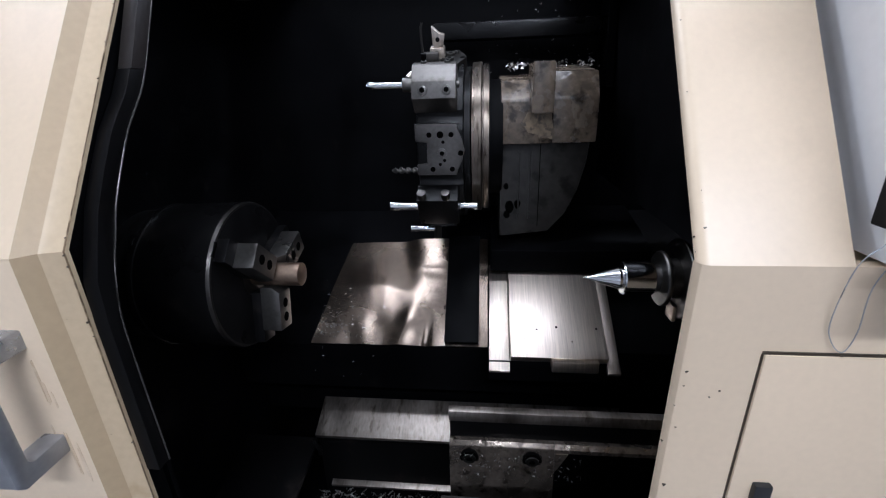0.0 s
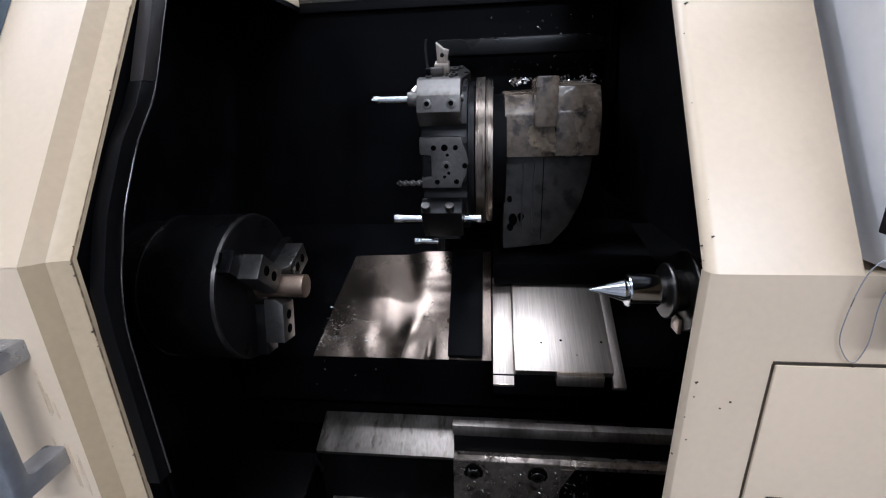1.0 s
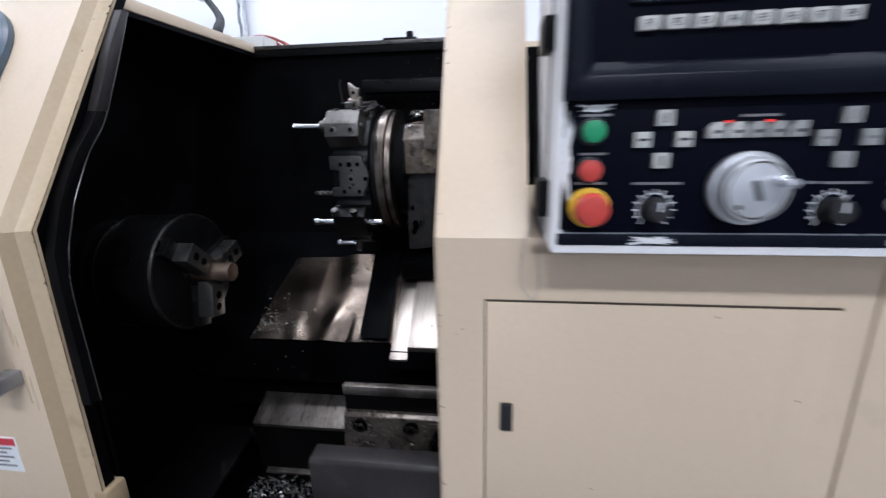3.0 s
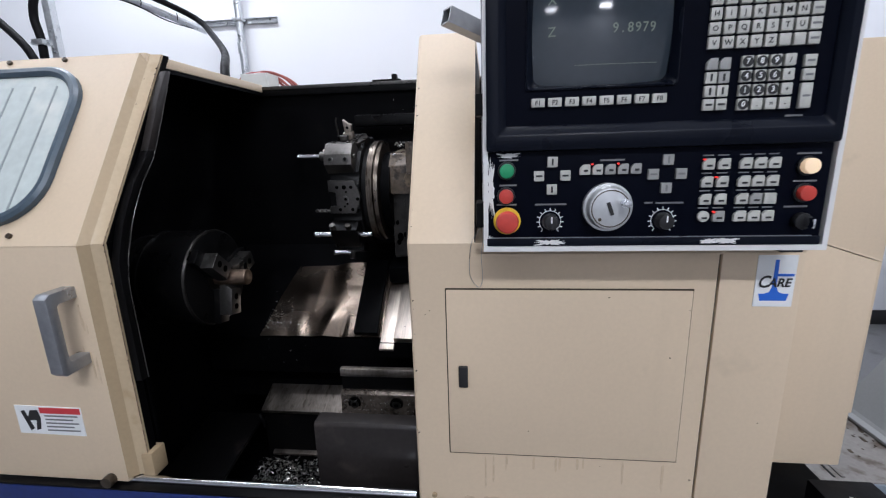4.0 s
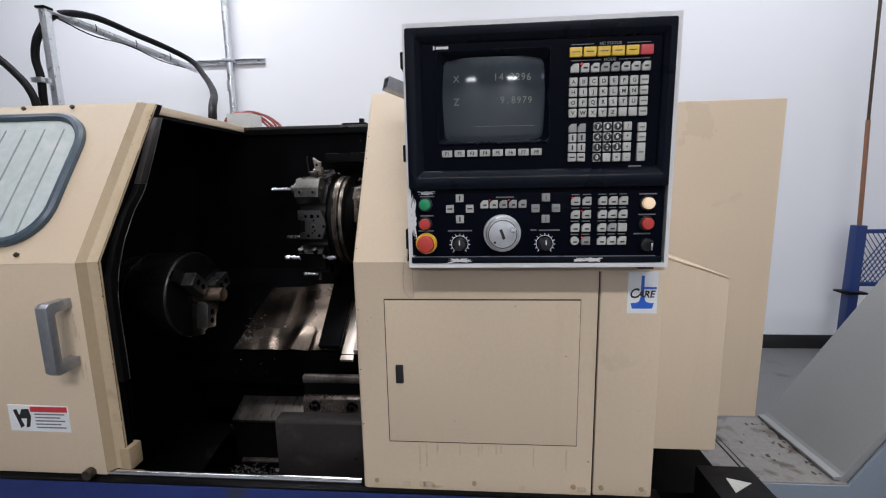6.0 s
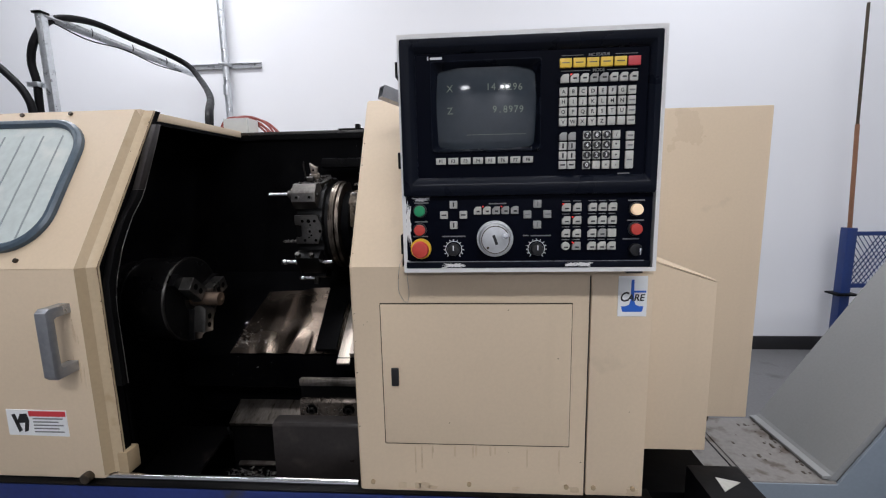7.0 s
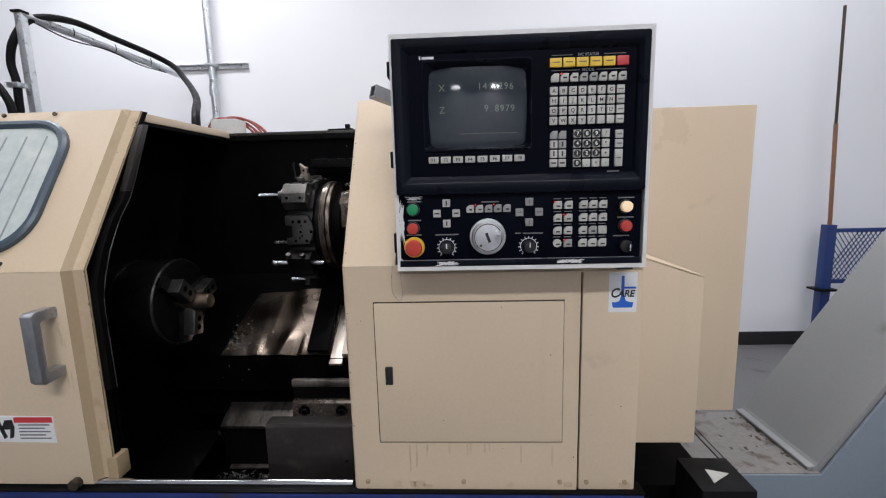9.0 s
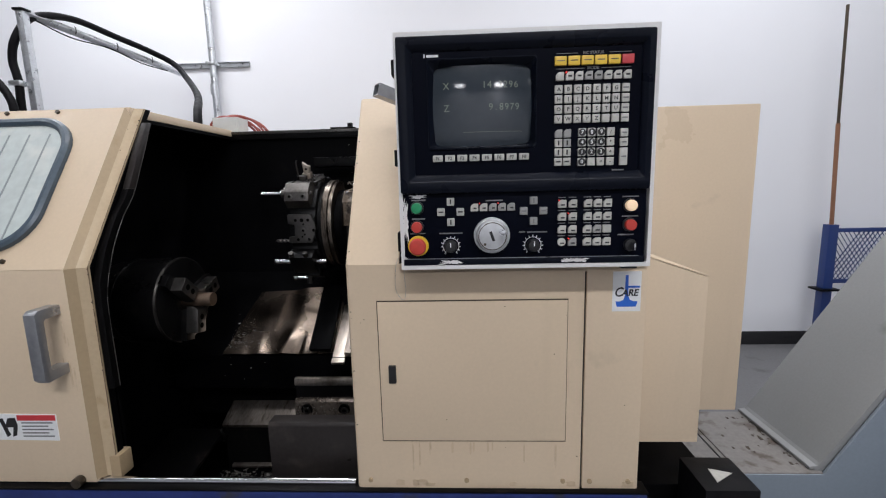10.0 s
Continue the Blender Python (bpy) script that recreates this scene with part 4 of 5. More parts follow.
part("bezel_frame", moulded(rounded(0.2945, 0.7575, 1.4665, 1.7465, 0.004), rounded(0.322, 0.738, 1.500, 1.722, 0.003), ((0, 0.2576), (0, 0.2470), (0.05, 0.2458), (0.58, 0.2450), (0.66, 0.2462), (0.95, 0.2545), (1.0, 0.2560), (1.0, 0.2576))), "bezel", up, "glossy black bezel frame")
so, si = rounded(0.349, 0.550, 1.547, 1.7095, 0.004, 6), rounded(0.3605, 0.5405, 1.5555, 1.6960, 0.012, 6)
part("screen_frame", moulded(so, si, ((0, 0.2576), (0.0, 0.2545), (0.15, 0.2535), (0.28, 0.2550), (0.75, 0.2690), (1.0, 0.2725), (1.0, 0.2825))), "bezel", up, "deep black screen recess")


def glass_y(x, z):
    return 0.2590 + 0.41 - math.sqrt(0.41 ** 2 - (x - 0.4505) ** 2 - (z - 1.6257) ** 2)


glass = bmesh.new()
G = [[glass.verts.new((0.357 + 0.187 * i / 24, glass_y(0.357 + 0.187 * i / 24, 1.5522 + 0.147 * j / 18), 1.5522 + 0.147 * j / 18)) for i in range(25)] for j in range(19)]
for j in range(18):
    for i in range(24):
        glass.faces.new((G[j][i], G[j][i + 1], G[j + 1][i + 1], G[j + 1][i]))
ex = bmesh.ops.extrude_face_region(glass, geom=list(glass.faces))
bmesh.ops.translate(glass, verts=[v for v in ex["geom"] if isinstance(v, bmesh.types.BMVert)], vec=(0, 0.0012, 0))
scr = part("screen", glass, "crt", up, "curved dark CRT screen with dim digits")


def on_glass(bm):
    """Lays flat print onto the curved glass."""
    for v in bm.verts:
        v.co.y += glass_y(v.co.x, v.co.z) - 0.0006
    return bm


for txt, x, z in (("X", 0.384, 1.662), ("14.3296", 0.484, 1.662), ("Z", 0.384, 1.622), ("9.8979", 0.491, 1.622)):
    for i, c in enumerate(txt):
        part("readout", on_glass(writing(c, x + 0.0098 * (i - (len(txt) - 1) / 2), 0, z, 0.0175, thick=0.0002, squash=0.95, bold=0.0)), "phosphor", panel)
part("readout_rule", on_glass(join(*[plate(0.415 + 0.011 * k, 0.426 + 0.011 * k, 1.5780, 1.5786, 0, 0.0004) for k in range(10)])), "phosphor", panel)
part("maker_mark", join(plate(0.3440, 0.3465, 1.7115, 1.7180, 0.2568, 0.2576), plate(0.349, 0.371, 1.7122, 1.7165, 0.2568, 0.2576)), "white", up)

KEYCAPS = {}


def key(x, z, w, h, mat, legend="", parent=None, cut=False, tone="ink", size=0.0062, name="key"):
    kind = (round(w, 4), round(h, 4), mat, cut)
    if kind in KEYCAPS:
        k = again(KEYCAPS[kind], (x, 0.2545, z), parent, name)
    else:
        a, b = w / 2, h / 2
        poly = [(-a, -b), (a, -b), (a, b), (-a + 0.35 * w, b), (-a, b - 0.35 * h)] if cut else [(-a, -b), (a, -b), (a, b), (-a, b)]
        bm = prism([(x + p, z + q) for p, q in poly], "y", 0.2515, 0.2575, 0.0012)
        k = part(name, bm, mat, parent)
        KEYCAPS[kind] = k
    if legend:
        part("legend", writing(legend, x, 0.2513, z - 0.0005, size, thick=0.0001), tone, k)
    return k


for i in range(8):
    key(0.366 + 0.023 * i, 1.5305, 0.0185, 0.0118, "key", "F%d" % (i + 1), panel, size=0.0085, name="function_key")
for i in range(6):
    k = key(0.592 + 0.0238 * i, 1.697, 0.0212, 0.0160, "key_red" if i == 5 else "key_yel", "", panel, name="status_key")
    if i < 5:
        part("legend_bar", plate(0.592 + 0.0238 * i - 0.0065, 0.592 + 0.0238 * i + 0.0065, 1.6962, 1.6980, 0.2511, 0.2516), "tan", k)
for i in range(8):
    k = key(0.591 + 0.01714 * i, 1.6708, 0.0145, 0.0150, "key_grey" if i in (3, 4) else "key", "", panel, cut=True, name="mode_key")
    if i:
        part("legend_bar", plate(0.591 + 0.01714 * i - 0.003, 0.591 + 0.01714 * i + 0.004, 1.669, 1.672, 0.2511, 0.2516), "ink", k)
part("led", cyl((0.602, 0.2560, 1.6775), (0.602, 0.2500, 1.6775), 0.0013, n=10), "led", panel)
rows = ["ABCDEFG", "HIJKLMN", "OPQRSTU", "VWXYZ"]
for r_, row in enumerate(rows):
    for i in range(8):
        z = 1.648 - 0.0175 * r_
        k = key(0.589 + 0.01714 * i, z, 0.0138, 0.0146, "key", row[i] if i < len(row) else "", panel, size=0.0092)
        if i == 7:
            part("legend_bar", plate(0.589 + 0.01714 * i - 0.005, 0.589 + 0.01714 * i + 0.005, z - 0.0015, z + 0.0012, 0.2511, 0.2516), "greyprint", k)
for r_ in range(4):
    for i in range(2):
        x, z = 0.590 + 0.0158 * i, 1.570 - 0.017 * r_
        k = key(x, z, 0.0138, 0.0145, "key_grey" if r_ < 1 or (r_ == 1 and i) else "key", "", panel, cut=r_ == 0)
        if r_ > 0:
            part("arrow", plate(x - (0.0045 if r_ == 3 else 0.0014), x + (0.0045 if r_ == 3 else 0.0014), z - (0.0014 if r_ == 3 else 0.0045), z + (0.0014 if r_ == 3 else 0.0045), 0.2511, 0.2516), "ink", k)
nums = ["789/", "456*", "123+", "0.=-"]
for r_ in range(4):
    for i in range(4):
        x, z, c = 0.633 + 0.0172 * i, 1.571 - 0.0177 * r_, nums[r_][i]
        k = key(x, z, 0.0138, 0.0146, "key", "" if c.isdigit() else c, panel, size=0.0085)
        if c.isdigit():
            part("disc", cyl((x, 0.2514, z), (x, 0.2511, z), 0.0066, n=18), "ink", k)
            part("numeral", writing(c, x, 0.2509, z, 0.0095, thick=0.0001), "white", k)
for z, h in ((1.569, 0.0145), (1.552, 0.0145), (1.526, 0.0315)):
    k = key(0.709, z, 0.0142, h, "key", "", panel)
    part("legend_bar", plate(0.7045, 0.7135, z - 0.0015, z + 0.0012, 0.2511, 0.2516), "greyprint", k)
part("caption", writing("NC STATUS", 0.651, 0.2572, 1.7105, 0.0070, thick=0.0002), "greyprint", panel)
part("caption", writing("MODE", 0.651, 0.2572, 1.6842, 0.0075, thick=0.0002), "greyprint", panel)
for x0, x1, z in ((0.585, 0.623, 1.7105), (0.679, 0.718, 1.7105), (0.585, 0.636, 1.6842), (0.666, 0.718, 1.6842)):
    part("caption_line", plate(x0, x1, z - 0.0005, z + 0.0005, 0.2568, 0.2576), "greyprint", panel)
part("model_bar", plate(0.690, 0.712, 1.5005, 1.5030, 0.2568, 0.2576), "greyprint", panel)

low = part("lower_faceplate", plate(0.2945, 0.7565, 1.326, 1.4655, 0.2570, 0.264, 0.001), "faceplate", panel)
part("bottom_lip", plate(0.2945, 0.7565, 1.3265, 1.3385, 0.2535, 0.2570, 0.0015), "bezel", low)
# Pale strip painted in for the lit top edge of the lip.
part("lip_highlight", plate(0.300, 0.745, 1.3386, 1.3396, 0.2538, 0.2570), "alu", low, "pale strip for the lit lip edge")
part("step_strip", prism([(0.2570, 1.4655), (0.2480, 1.470), (0.2480, 1.478), (0.2570, 1.484)], "x", 0.2945, 0.7565, 0.001), "bezel", low)
for x in (0.312, 0.527, 0.742):
    part("screw", cyl((x, 0.2482, 1.4735), (x, 0.2465, 1.4735), 0.0035, n=12), "screw", low)


for k, (x0, x1, z0, z1, yy) in enumerate(((0.362, 0.412, 1.3275, 1.3370, 0.2530), (0.598, 0.622, 1.3275, 1.3370, 0.2530), (0.612, 0.652, 1.3280, 1.3375, 0.2529), (0.306, 0.345, 1.4555, 1.4640, 0.2564), (0.2948, 0.3065, 1.365, 1.462, 0.2564), (0.2948, 0.303, 1.328, 1.344, 0.2563))):
    part("bare_patch", ragged(x0, x1, z0, z1, yy, 10 + k, 44, 0.62), "pendant", low, "worn bare paint patch")

for x, z, mat in ((0.3235, 1.4385, "green"), (0.3225, 1.402, "red"), (0.726, 1.4355, "lit"), (0.726, 1.399, "red")):
    b = part("push_button", cyl((x, 0.257, z), (x, 0.2435, z), 0.0104, n=24, bev=0.002), mat, panel, {"green": "green push button", "red": "red push button", "lit": "lit white push button"}[mat])
    part("collar", cyl((x, 0.257, z), (x, 0.2530, z), 0.0132, n=24, bev=0.001), "knobdark", b)
es = part("emergency_stop", join(cyl((0.324, 0.242, 1.3655), (0.324, 0.230, 1.3655), 0.0170, 0.0150, n=28, bev=0.003), cyl((0.324, 0.257, 1.3655), (0.324, 0.242, 1.3655), 0.011, n=20)), "red", panel, "red mushroom emergency stop")
part("yellow_ring", cyl((0.324, 0.257, 1.3655), (0.324, 0.249, 1.3655), 0.0200, n=32, bev=0.002), "yellow", es, "yellow ring")
def turned_y(cx, cz, profile, n=48):
    """A ring turned about an axis along y: closed profile of (y, radius)."""
    bm = bmesh.new()
    loops = [[bm.verts.new((cx + r * math.cos(2 * math.pi * i / n), y, cz + r * math.sin(2 * math.pi * i / n))) for i in range(n)] for y, r in profile]
    for a, b in zip(loops, loops[1:] + loops[:1]):
        for i in range(n):
            bm.faces.new((a[i], a[(i + 1) % n], b[(i + 1) % n], b[i]))
    return bm


hw = part("handwheel", join(cyl((0.466, 0.257, 1.384), (0.466, 0.246, 1.384), 0.0345, n=48, bev=0.002), cyl((0.466, 0.246, 1.384), (0.466, 0.232, 1.384), 0.0315, 0.0285, n=48, bev=0.002)), "dial", panel, "silver pulse handwheel")
part("crank_knob", join(cyl((0.484, 0.232, 1.392), (0.484, 0.214, 1.392), 0.0048, n=14, bev=0.001), cyl((0.484, 0.232, 1.392), (0.484, 0.226, 1.392), 0.0062, n=14)), "chrome", hw)
part("mark", join(box(-0.0026, 0.0026, -0.0004, 0.0004, -0.0095, 0.0095)), "ink", hw).matrix_basis = Matrix.Translation((-0.0005, -0.0131, 0)) @ Matrix.Rotation(radians(-20), 4, "Y")
part("dial_ring", turned_y(0.466, 1.384, ((0.2325, 0.0245), (0.2316, 0.0250), (0.2316, 0.0262), (0.2325, 0.0268))), "screw", hw)
part("rivet", cyl((0.452, 0.2322, 1.369), (0.452, 0.2312, 1.369), 0.0025, n=10), "screw", hw)
for x, z in ((0.387, 1.3635), (0.545, 1.3630)):
    d = part("selector_knob", cyl((x, 0.257, z), (x, 0.238, z), 0.0125, 0.0105, n=24, bev=0.002), "knobdark", panel, "black selector knob")
    part("pointer", box(x - 0.001, x + 0.001, 0.2372, 0.2385, z, z + 0.009), "white", d)
    arc = bmesh.new()
    ends = [[arc.verts.new((x + r * math.cos(radians(-50 + 280 * k / 40)), 0.2563, z + r * math.sin(radians(-50 + 280 * k / 40)))) for k in range(41)] for r in (0.0150, 0.0160)]
    for k in range(40):
        arc.faces.new((ends[0][k], ends[0][k + 1], ends[1][k + 1], ends[1][k]))
    ex = bmesh.ops.extrude_face_region(arc, geom=list(arc.faces))
    bmesh.ops.translate(arc, verts=[v for v in ex["geom"] if isinstance(v, bmesh.types.BMVert)], vec=(0, 0.0006, 0))
    part("scale_arc", arc, "white", d)
    for k in range(13):
        a = radians(-50 + k * 280 / 12)
        p = part("tick", box(-0.0007, 0.0007, -0.0003, 0.0003, -0.0019, 0.0019), "white", d)
        p.matrix_basis = Matrix.Translation((x + 0.0178 * math.cos(a), 0.2566, z + 0.0178 * math.sin(a))) @ Matrix.Rotation(math.pi / 2 - a, 4, "Y")
        p.matrix_basis.translation -= HOME[d]
        p.location = Vector((x + 0.0178 * math.cos(a), 0.2566, z + 0.0178 * math.sin(a))) - HOME[d]
for cx, cz, mat in ((0.388, 1.430, "key"), (0.5455, 1.429, "key_grey")):
    for dx, dz in ((0, 0.0195), (0, -0.0195), (-0.0185, 0), (0.0185, 0)):
        k = key(cx + dx, cz + dz, 0.0145, 0.0145, mat, "", panel, name="jog_key")
        part("arrow", plate(cx + dx - (0.0045 if dx else 0.0013), cx + dx + (0.0045 if dx else 0.0013), cz + dz - (0.0013 if dx else 0.0045), cz + dz + (0.0013 if dx else 0.0045), 0.2511, 0.2516), "ink" if mat == "key" else "greyprint", k)
for i in range(5):
    k = key(0.4335 + 0.0174 * i, 1.4375, 0.0145, 0.0145, "key_grey" if i > 1 else "key", "", panel, cut=True)
    part("legend_bar", plate(0.4315 + 0.0174 * i, 0.4375 + 0.0174 * i, 1.4345, 1.4375, 0.2511, 0.2516), "ink", k)
for x, z in ((0.4435, 1.4450), (0.4785, 1.4450), (0.593, 1.4475), (0.6105, 1.4230), (0.612, 1.3745)):
    part("led", cyl((x, 0.2560, z), (x, 0.2500, z), 0.0012, n=10), "led", panel)
for r_ in range(4):
    z = 1.441 - 0.0243 * r_
    for i in range(5):
        x = 0.599 + 0.020 * i if i < 2 else 0.647 + 0.0182 * (i - 2)
        if r_ == 3 and i == 0:
            k = part("round_key", cyl((x, 0.2575, z), (x, 0.2515, z), 0.0078, n=18, bev=0.001), "key", panel)
        else:
            k = key(x, z, 0.0158, 0.0150, "key_grey" if (r_, i) in ((2, 3), (3, 1)) else "key", "", panel, cut=not (r_ == 2 and i == 4))
        if not (r_ == 2 and i == 4):
            part("legend_bar", plate(x - 0.003, x + 0.0045, z - 0.0035, z - 0.0008, 0.2511, 0.2516), "ink", k)
    for x0, x1 in ((0.592, 0.606), (0.612, 0.626), (0.640, 0.654), (0.659, 0.672), (0.677, 0.690)):
        part("caption_bar", plate(x0, x1, z + 0.0108, z + 0.0125, 0.2562, 0.2571), "greyprint", panel)
for x0, x1, z in ((0.313, 0.340, 1.4535), (0.313, 0.338, 1.4175), (0.365, 0.410, 1.3885), (0.519, 0.530, 1.3885), (0.534, 0.572, 1.3880), (0.455, 0.488, 1.4500), (0.712, 0.742, 1.4520), (0.712, 0.742, 1.4150), (0.705, 0.735, 1.3800), (0.309, 0.338, 1.3890)):
    part("caption_bar", plate(x0, x1, z - 0.0012, z + 0.0012, 0.2562, 0.2571), "greyprint", panel)
kk = part("key_switch", join(cyl((0.727, 0.257, 1.3605), (0.727, 0.245, 1.3605), 0.0115, n=24, bev=0.002)), "knobdark", panel, "black key switch")
part("key_blade", box(0.7255, 0.7285, 0.226, 0.246, 1.354, 1.367, 0.001), "chrome", kk)
# housing side: hinges, groove, latch plate, underside clip
for z0, z1 in ((1.693, 1.722), (1.520, 1.552), (1.348, 1.388)):
    part("hinge", box(PX0 - 0.012, PX0 + 0.002, 0.295, 0.338, z0, z1, 0.002), "rubber", panel, "black hinge block")
part("side_groove", box(PX0 - 0.0025, PX0 + 0.001, 0.313, 0.320, 1.325, 1.75, 0.001), "alu", panel)
part("latch_plate", box(0.290, 0.350, 0.472, 0.4795, 1.534, 1.60, 0.001), "pendant", panel)
for x, z in ((0.297, 1.545), (0.345, 1.553)):
    part("screw", cyl((x, 0.472, z), (x, 0.468, z), 0.005, n=12), "screw", panel)
part("underside_clip", box(0.722, 0.752, 0.275, 0.30, 1.310, 1.319, 0.001), "knobdark", panel)
part("cable_loop", tube([(0.292, 0.318, 1.40), (0.283, 0.320, 1.345), (0.268, 0.324, 1.318), (0.2635, 0.3265, 1.268), (0.270, 0.327, 1.247), (0.281, 0.327, 1.238), (0.286, 0.326, 1.258), (0.284, 0.324, 1.30), (0.292, 0.318, 1.335)], 0.00045, n=6), "alu", panel, "thin loose wire loop")

# ---- stickers, screws and marks on the covers ----
care = thing("service_sticker", (0.755, FRONT, 1.25), "white square sticker with blue print on the end panel", "sticker")
part("backing", plate(0.7255, 0.7845, 1.206, 1.2925, FRONT - 0.0012, FRONT + 0.0002), "white", care)
part("word", join(writing("C", 0.7365, FRONT - 0.0022, 1.2475, 0.0285, thick=0.0001, squash=0.85, bold=0.02, lean=0.25), writing("ARE", 0.7610, FRONT - 0.0022, 1.2462, 0.0200, thick=0.0001, squash=0.95, bold=0.025, lean=0.2)), "ink", care)
part("print_bar", plate(0.757, 0.782, 1.2575, 1.2615, FRONT - 0.0020, FRONT - 0.0011), "care_blue", care)
part("emblem", prism([(0.7515, 1.285), (0.7575, 1.285), (0.7580, 1.240), (0.762, 1.231), (0.770, 1.228), (0.778, 1.228), (0.775, 1.216), (0.735, 1.216), (0.732, 1.228), (0.741, 1.228), (0.748, 1.231), (0.7512, 1.240)], "y", FRONT - 0.0013, FRONT - 0.0005), "care_blue", care)
warn = thing("warning_label", (-0.61, 0.322, 0.945), "white safety label with red bar and black pictogram", "label")
part("backing", prism([(-0.692, 0.9125), (-0.537, 0.9105), (-0.5365, 0.977), (-0.691, 0.979)], "y", 0.3206, 0.3222), "white", warn)
part("red_bar", plate(-0.633, -0.5385, 0.962, 0.9755, 0.3200, 0.3208), "label_red", warn)
part("pictogram", join(prism([(-0.678, 0.966), (-0.669, 0.968), (-0.655, 0.925), (-0.664, 0.920)], "y", 0.3198, 0.3208), prism([(-0.667, 0.944), (-0.656, 0.968), (-0.638, 0.969), (-0.634, 0.950), (-0.640, 0.924), (-0.650, 0.921), (-0.645, 0.945)], "y", 0.3198, 0.3208)), "ink", warn)
for r_ in range(5):
    part("print_bar", plate(-0.624, -0.547 - 0.012 * (r_ % 2), 0.9545 - 0.0085 * r_, 0.9578 - 0.0085 * r_, 0.3200, 0.3208), "greyprint", warn)
warn.location += Vector((-0.0175, 0.009, -0.008))
for x in (0.187, 0.410, 0.629, 0.689, 0.775):
    part("screw", cyl((x, FRONT + 0.002, 0.806), (x, FRONT - 0.0035, 0.806), 0.0055, n=14, bev=0.001), "cream_edge", lathe)
rr = random.Random(5)
for k in range(30):
    x, z = rr.choice([(0.18 + 0.6 * rr.random(), 0.8 + 0.5 * rr.random())] + [(0.222 + 0.4 * rr.random(), 1.2335 + 0.002 * rr.random())] * 2)
    s = 0.0005 + 0.0007 * rr.random()
    if 0.286 < x < 0.765 and z > 1.30:
        continue
    part("paint_chip", ragged(x - s, x + 1.4 * s, z - s, z + s, FRONT - 0.0034, k, 8), "screw", lathe)
axis = Matrix.Translation((0.228, 0.400, 1.690)) @ Vector((0.070, 0.052, -0.022)).to_track_quat("X", "Z").to_matrix().to_4x4()
tb = join(box(0, 0.10, -0.013, 0.013, 0.0105, 0.013), box(0, 0.10, -0.013, 0.013, -0.013, -0.0105), box(0, 0.10, -0.013, -0.0105, -0.0105, 0.0105), box(0, 0.10, 0.0105, 0.013, -0.0105, 0.0105))
tb.transform(axis)
part("support_tube", tb, "alu", panel, "open square steel support tube")
# Ink-black fill paints the shade inside the open tube.
tb = box(0.012, 0.09, -0.0105, 0.0105, -0.0105, 0.0105)
tb.transform(axis)
part("tube_dark_fill", tb, "ink", panel)
part("red_plug", box(0.985, 1.035, 0.313, 0.3225, 0.735, 0.765, 0.003), "red", wb)

fl = random.Random(33)
for k in range(22):
    z = fl.uniform(0.83, TOPZ - 0.03)
    up_ = max(0.0, z - KNEE) * (0.244 / 0.388)
    r = 0.0006 + 0.0012 * fl.random() ** 2
    x, y = fl.choice(((-0.4432, 0.3525), (-0.4432, 0.3525), (-0.4432, 0.3525), (-0.4617, 0.3475)))
    bm = cyl((x - r, y + up_, z), (x + r, y + up_ - r * 0.4, z + r), r, r * 0.6, n=6)
    part("paint_fleck", bm, "screw", lathe)
for k in range(22):
    z = fl.uniform(0.80, TOPZ - 0.05)
    up_ = max(0.0, z - KNEE) * (0.235 / 0.388)
    r = 0.0005 + 0.0011 * fl.random() ** 2
    x, y = fl.choice(((0.1556, FRONT + 0.0078), (0.1585, FRONT + 0.0032), (0.162, FRONT + 0.0012)))
    part("paint_fleck", cyl((x - r, y + up_, z), (x + r, y + up_, z + r), r, r * 0.6, n=6), "screw", lathe)

drips = random.Random(21)
for k in range(11):
    dx, dl = drips.uniform(0.24, 0.61), drips.uniform(0.02, 0.085)
    part("drip_stain", ragged(dx, dx + drips.uniform(0.002, 0.006), 0.902 - dl, 0.903, FRONT - 0.0007, 40 + k, 10), "drip", lathe)
for k in range(7):
    dx = drips.uniform(0.17, 0.78)
    if not 0.64 < dx < 0.70:
        part("drip_stain", ragged(dx, dx + drips.uniform(0.015, 0.03), 0.790, 0.790 + drips.uniform(0.008, 0.02), FRONT - 0.0007, 60 + k, 10), "drip", lathe)

# ---- chips ----
def chip_heap(name, n, area, seed, big, label):
    rr = random.Random(seed)
    bm = bmesh.new()
    for _ in range(n):
        x, y, z = area(rr)
        L, w, tw = big * (0.4 + rr.random()), big * 0.16, rr.uniform(1, 5)
        m = pose(x, y, z, rr.uniform(-50, 50), rr.uniform(-50, 50), rr.uniform(0, 360))
        prev = None
        for i in range(5):
            a = tw * i / 4
            r = L * 0.3
            c = Vector((L * (i / 4 - 0.5), r * math.cos(a) - r, r * math.sin(a)))
            pr = (bm.verts.new(m @ (c + Vector((0, 0, w)))), bm.verts.new(m @ (c - Vector((0, 0, w)))))
            if prev:
                bm.faces.new((prev[0], prev[1], pr[1], pr[0]))
            prev = pr
    o = part(name, bm, "chips", None, label)
    return tagged(o, label, "metal chips", kind="stuff")


chip_heap("metal_chips", 1500, lambda r: (r.uniform(-0.43, -0.06), r.uniform(0.56, 0.765), 0.486 + 0.032 * r.random()), 3, 0.012, "heap of curled grey metal chips in the chip pan")
cs, sn = math.cos(radians(41)), math.sin(radians(41))


def on_sheet(r):
    s = abs(r.gauss(0, 0.05))
    return (-0.40 + abs(r.gauss(0, 0.05)), 0.79 + s * cs, 0.940 + s * sn)


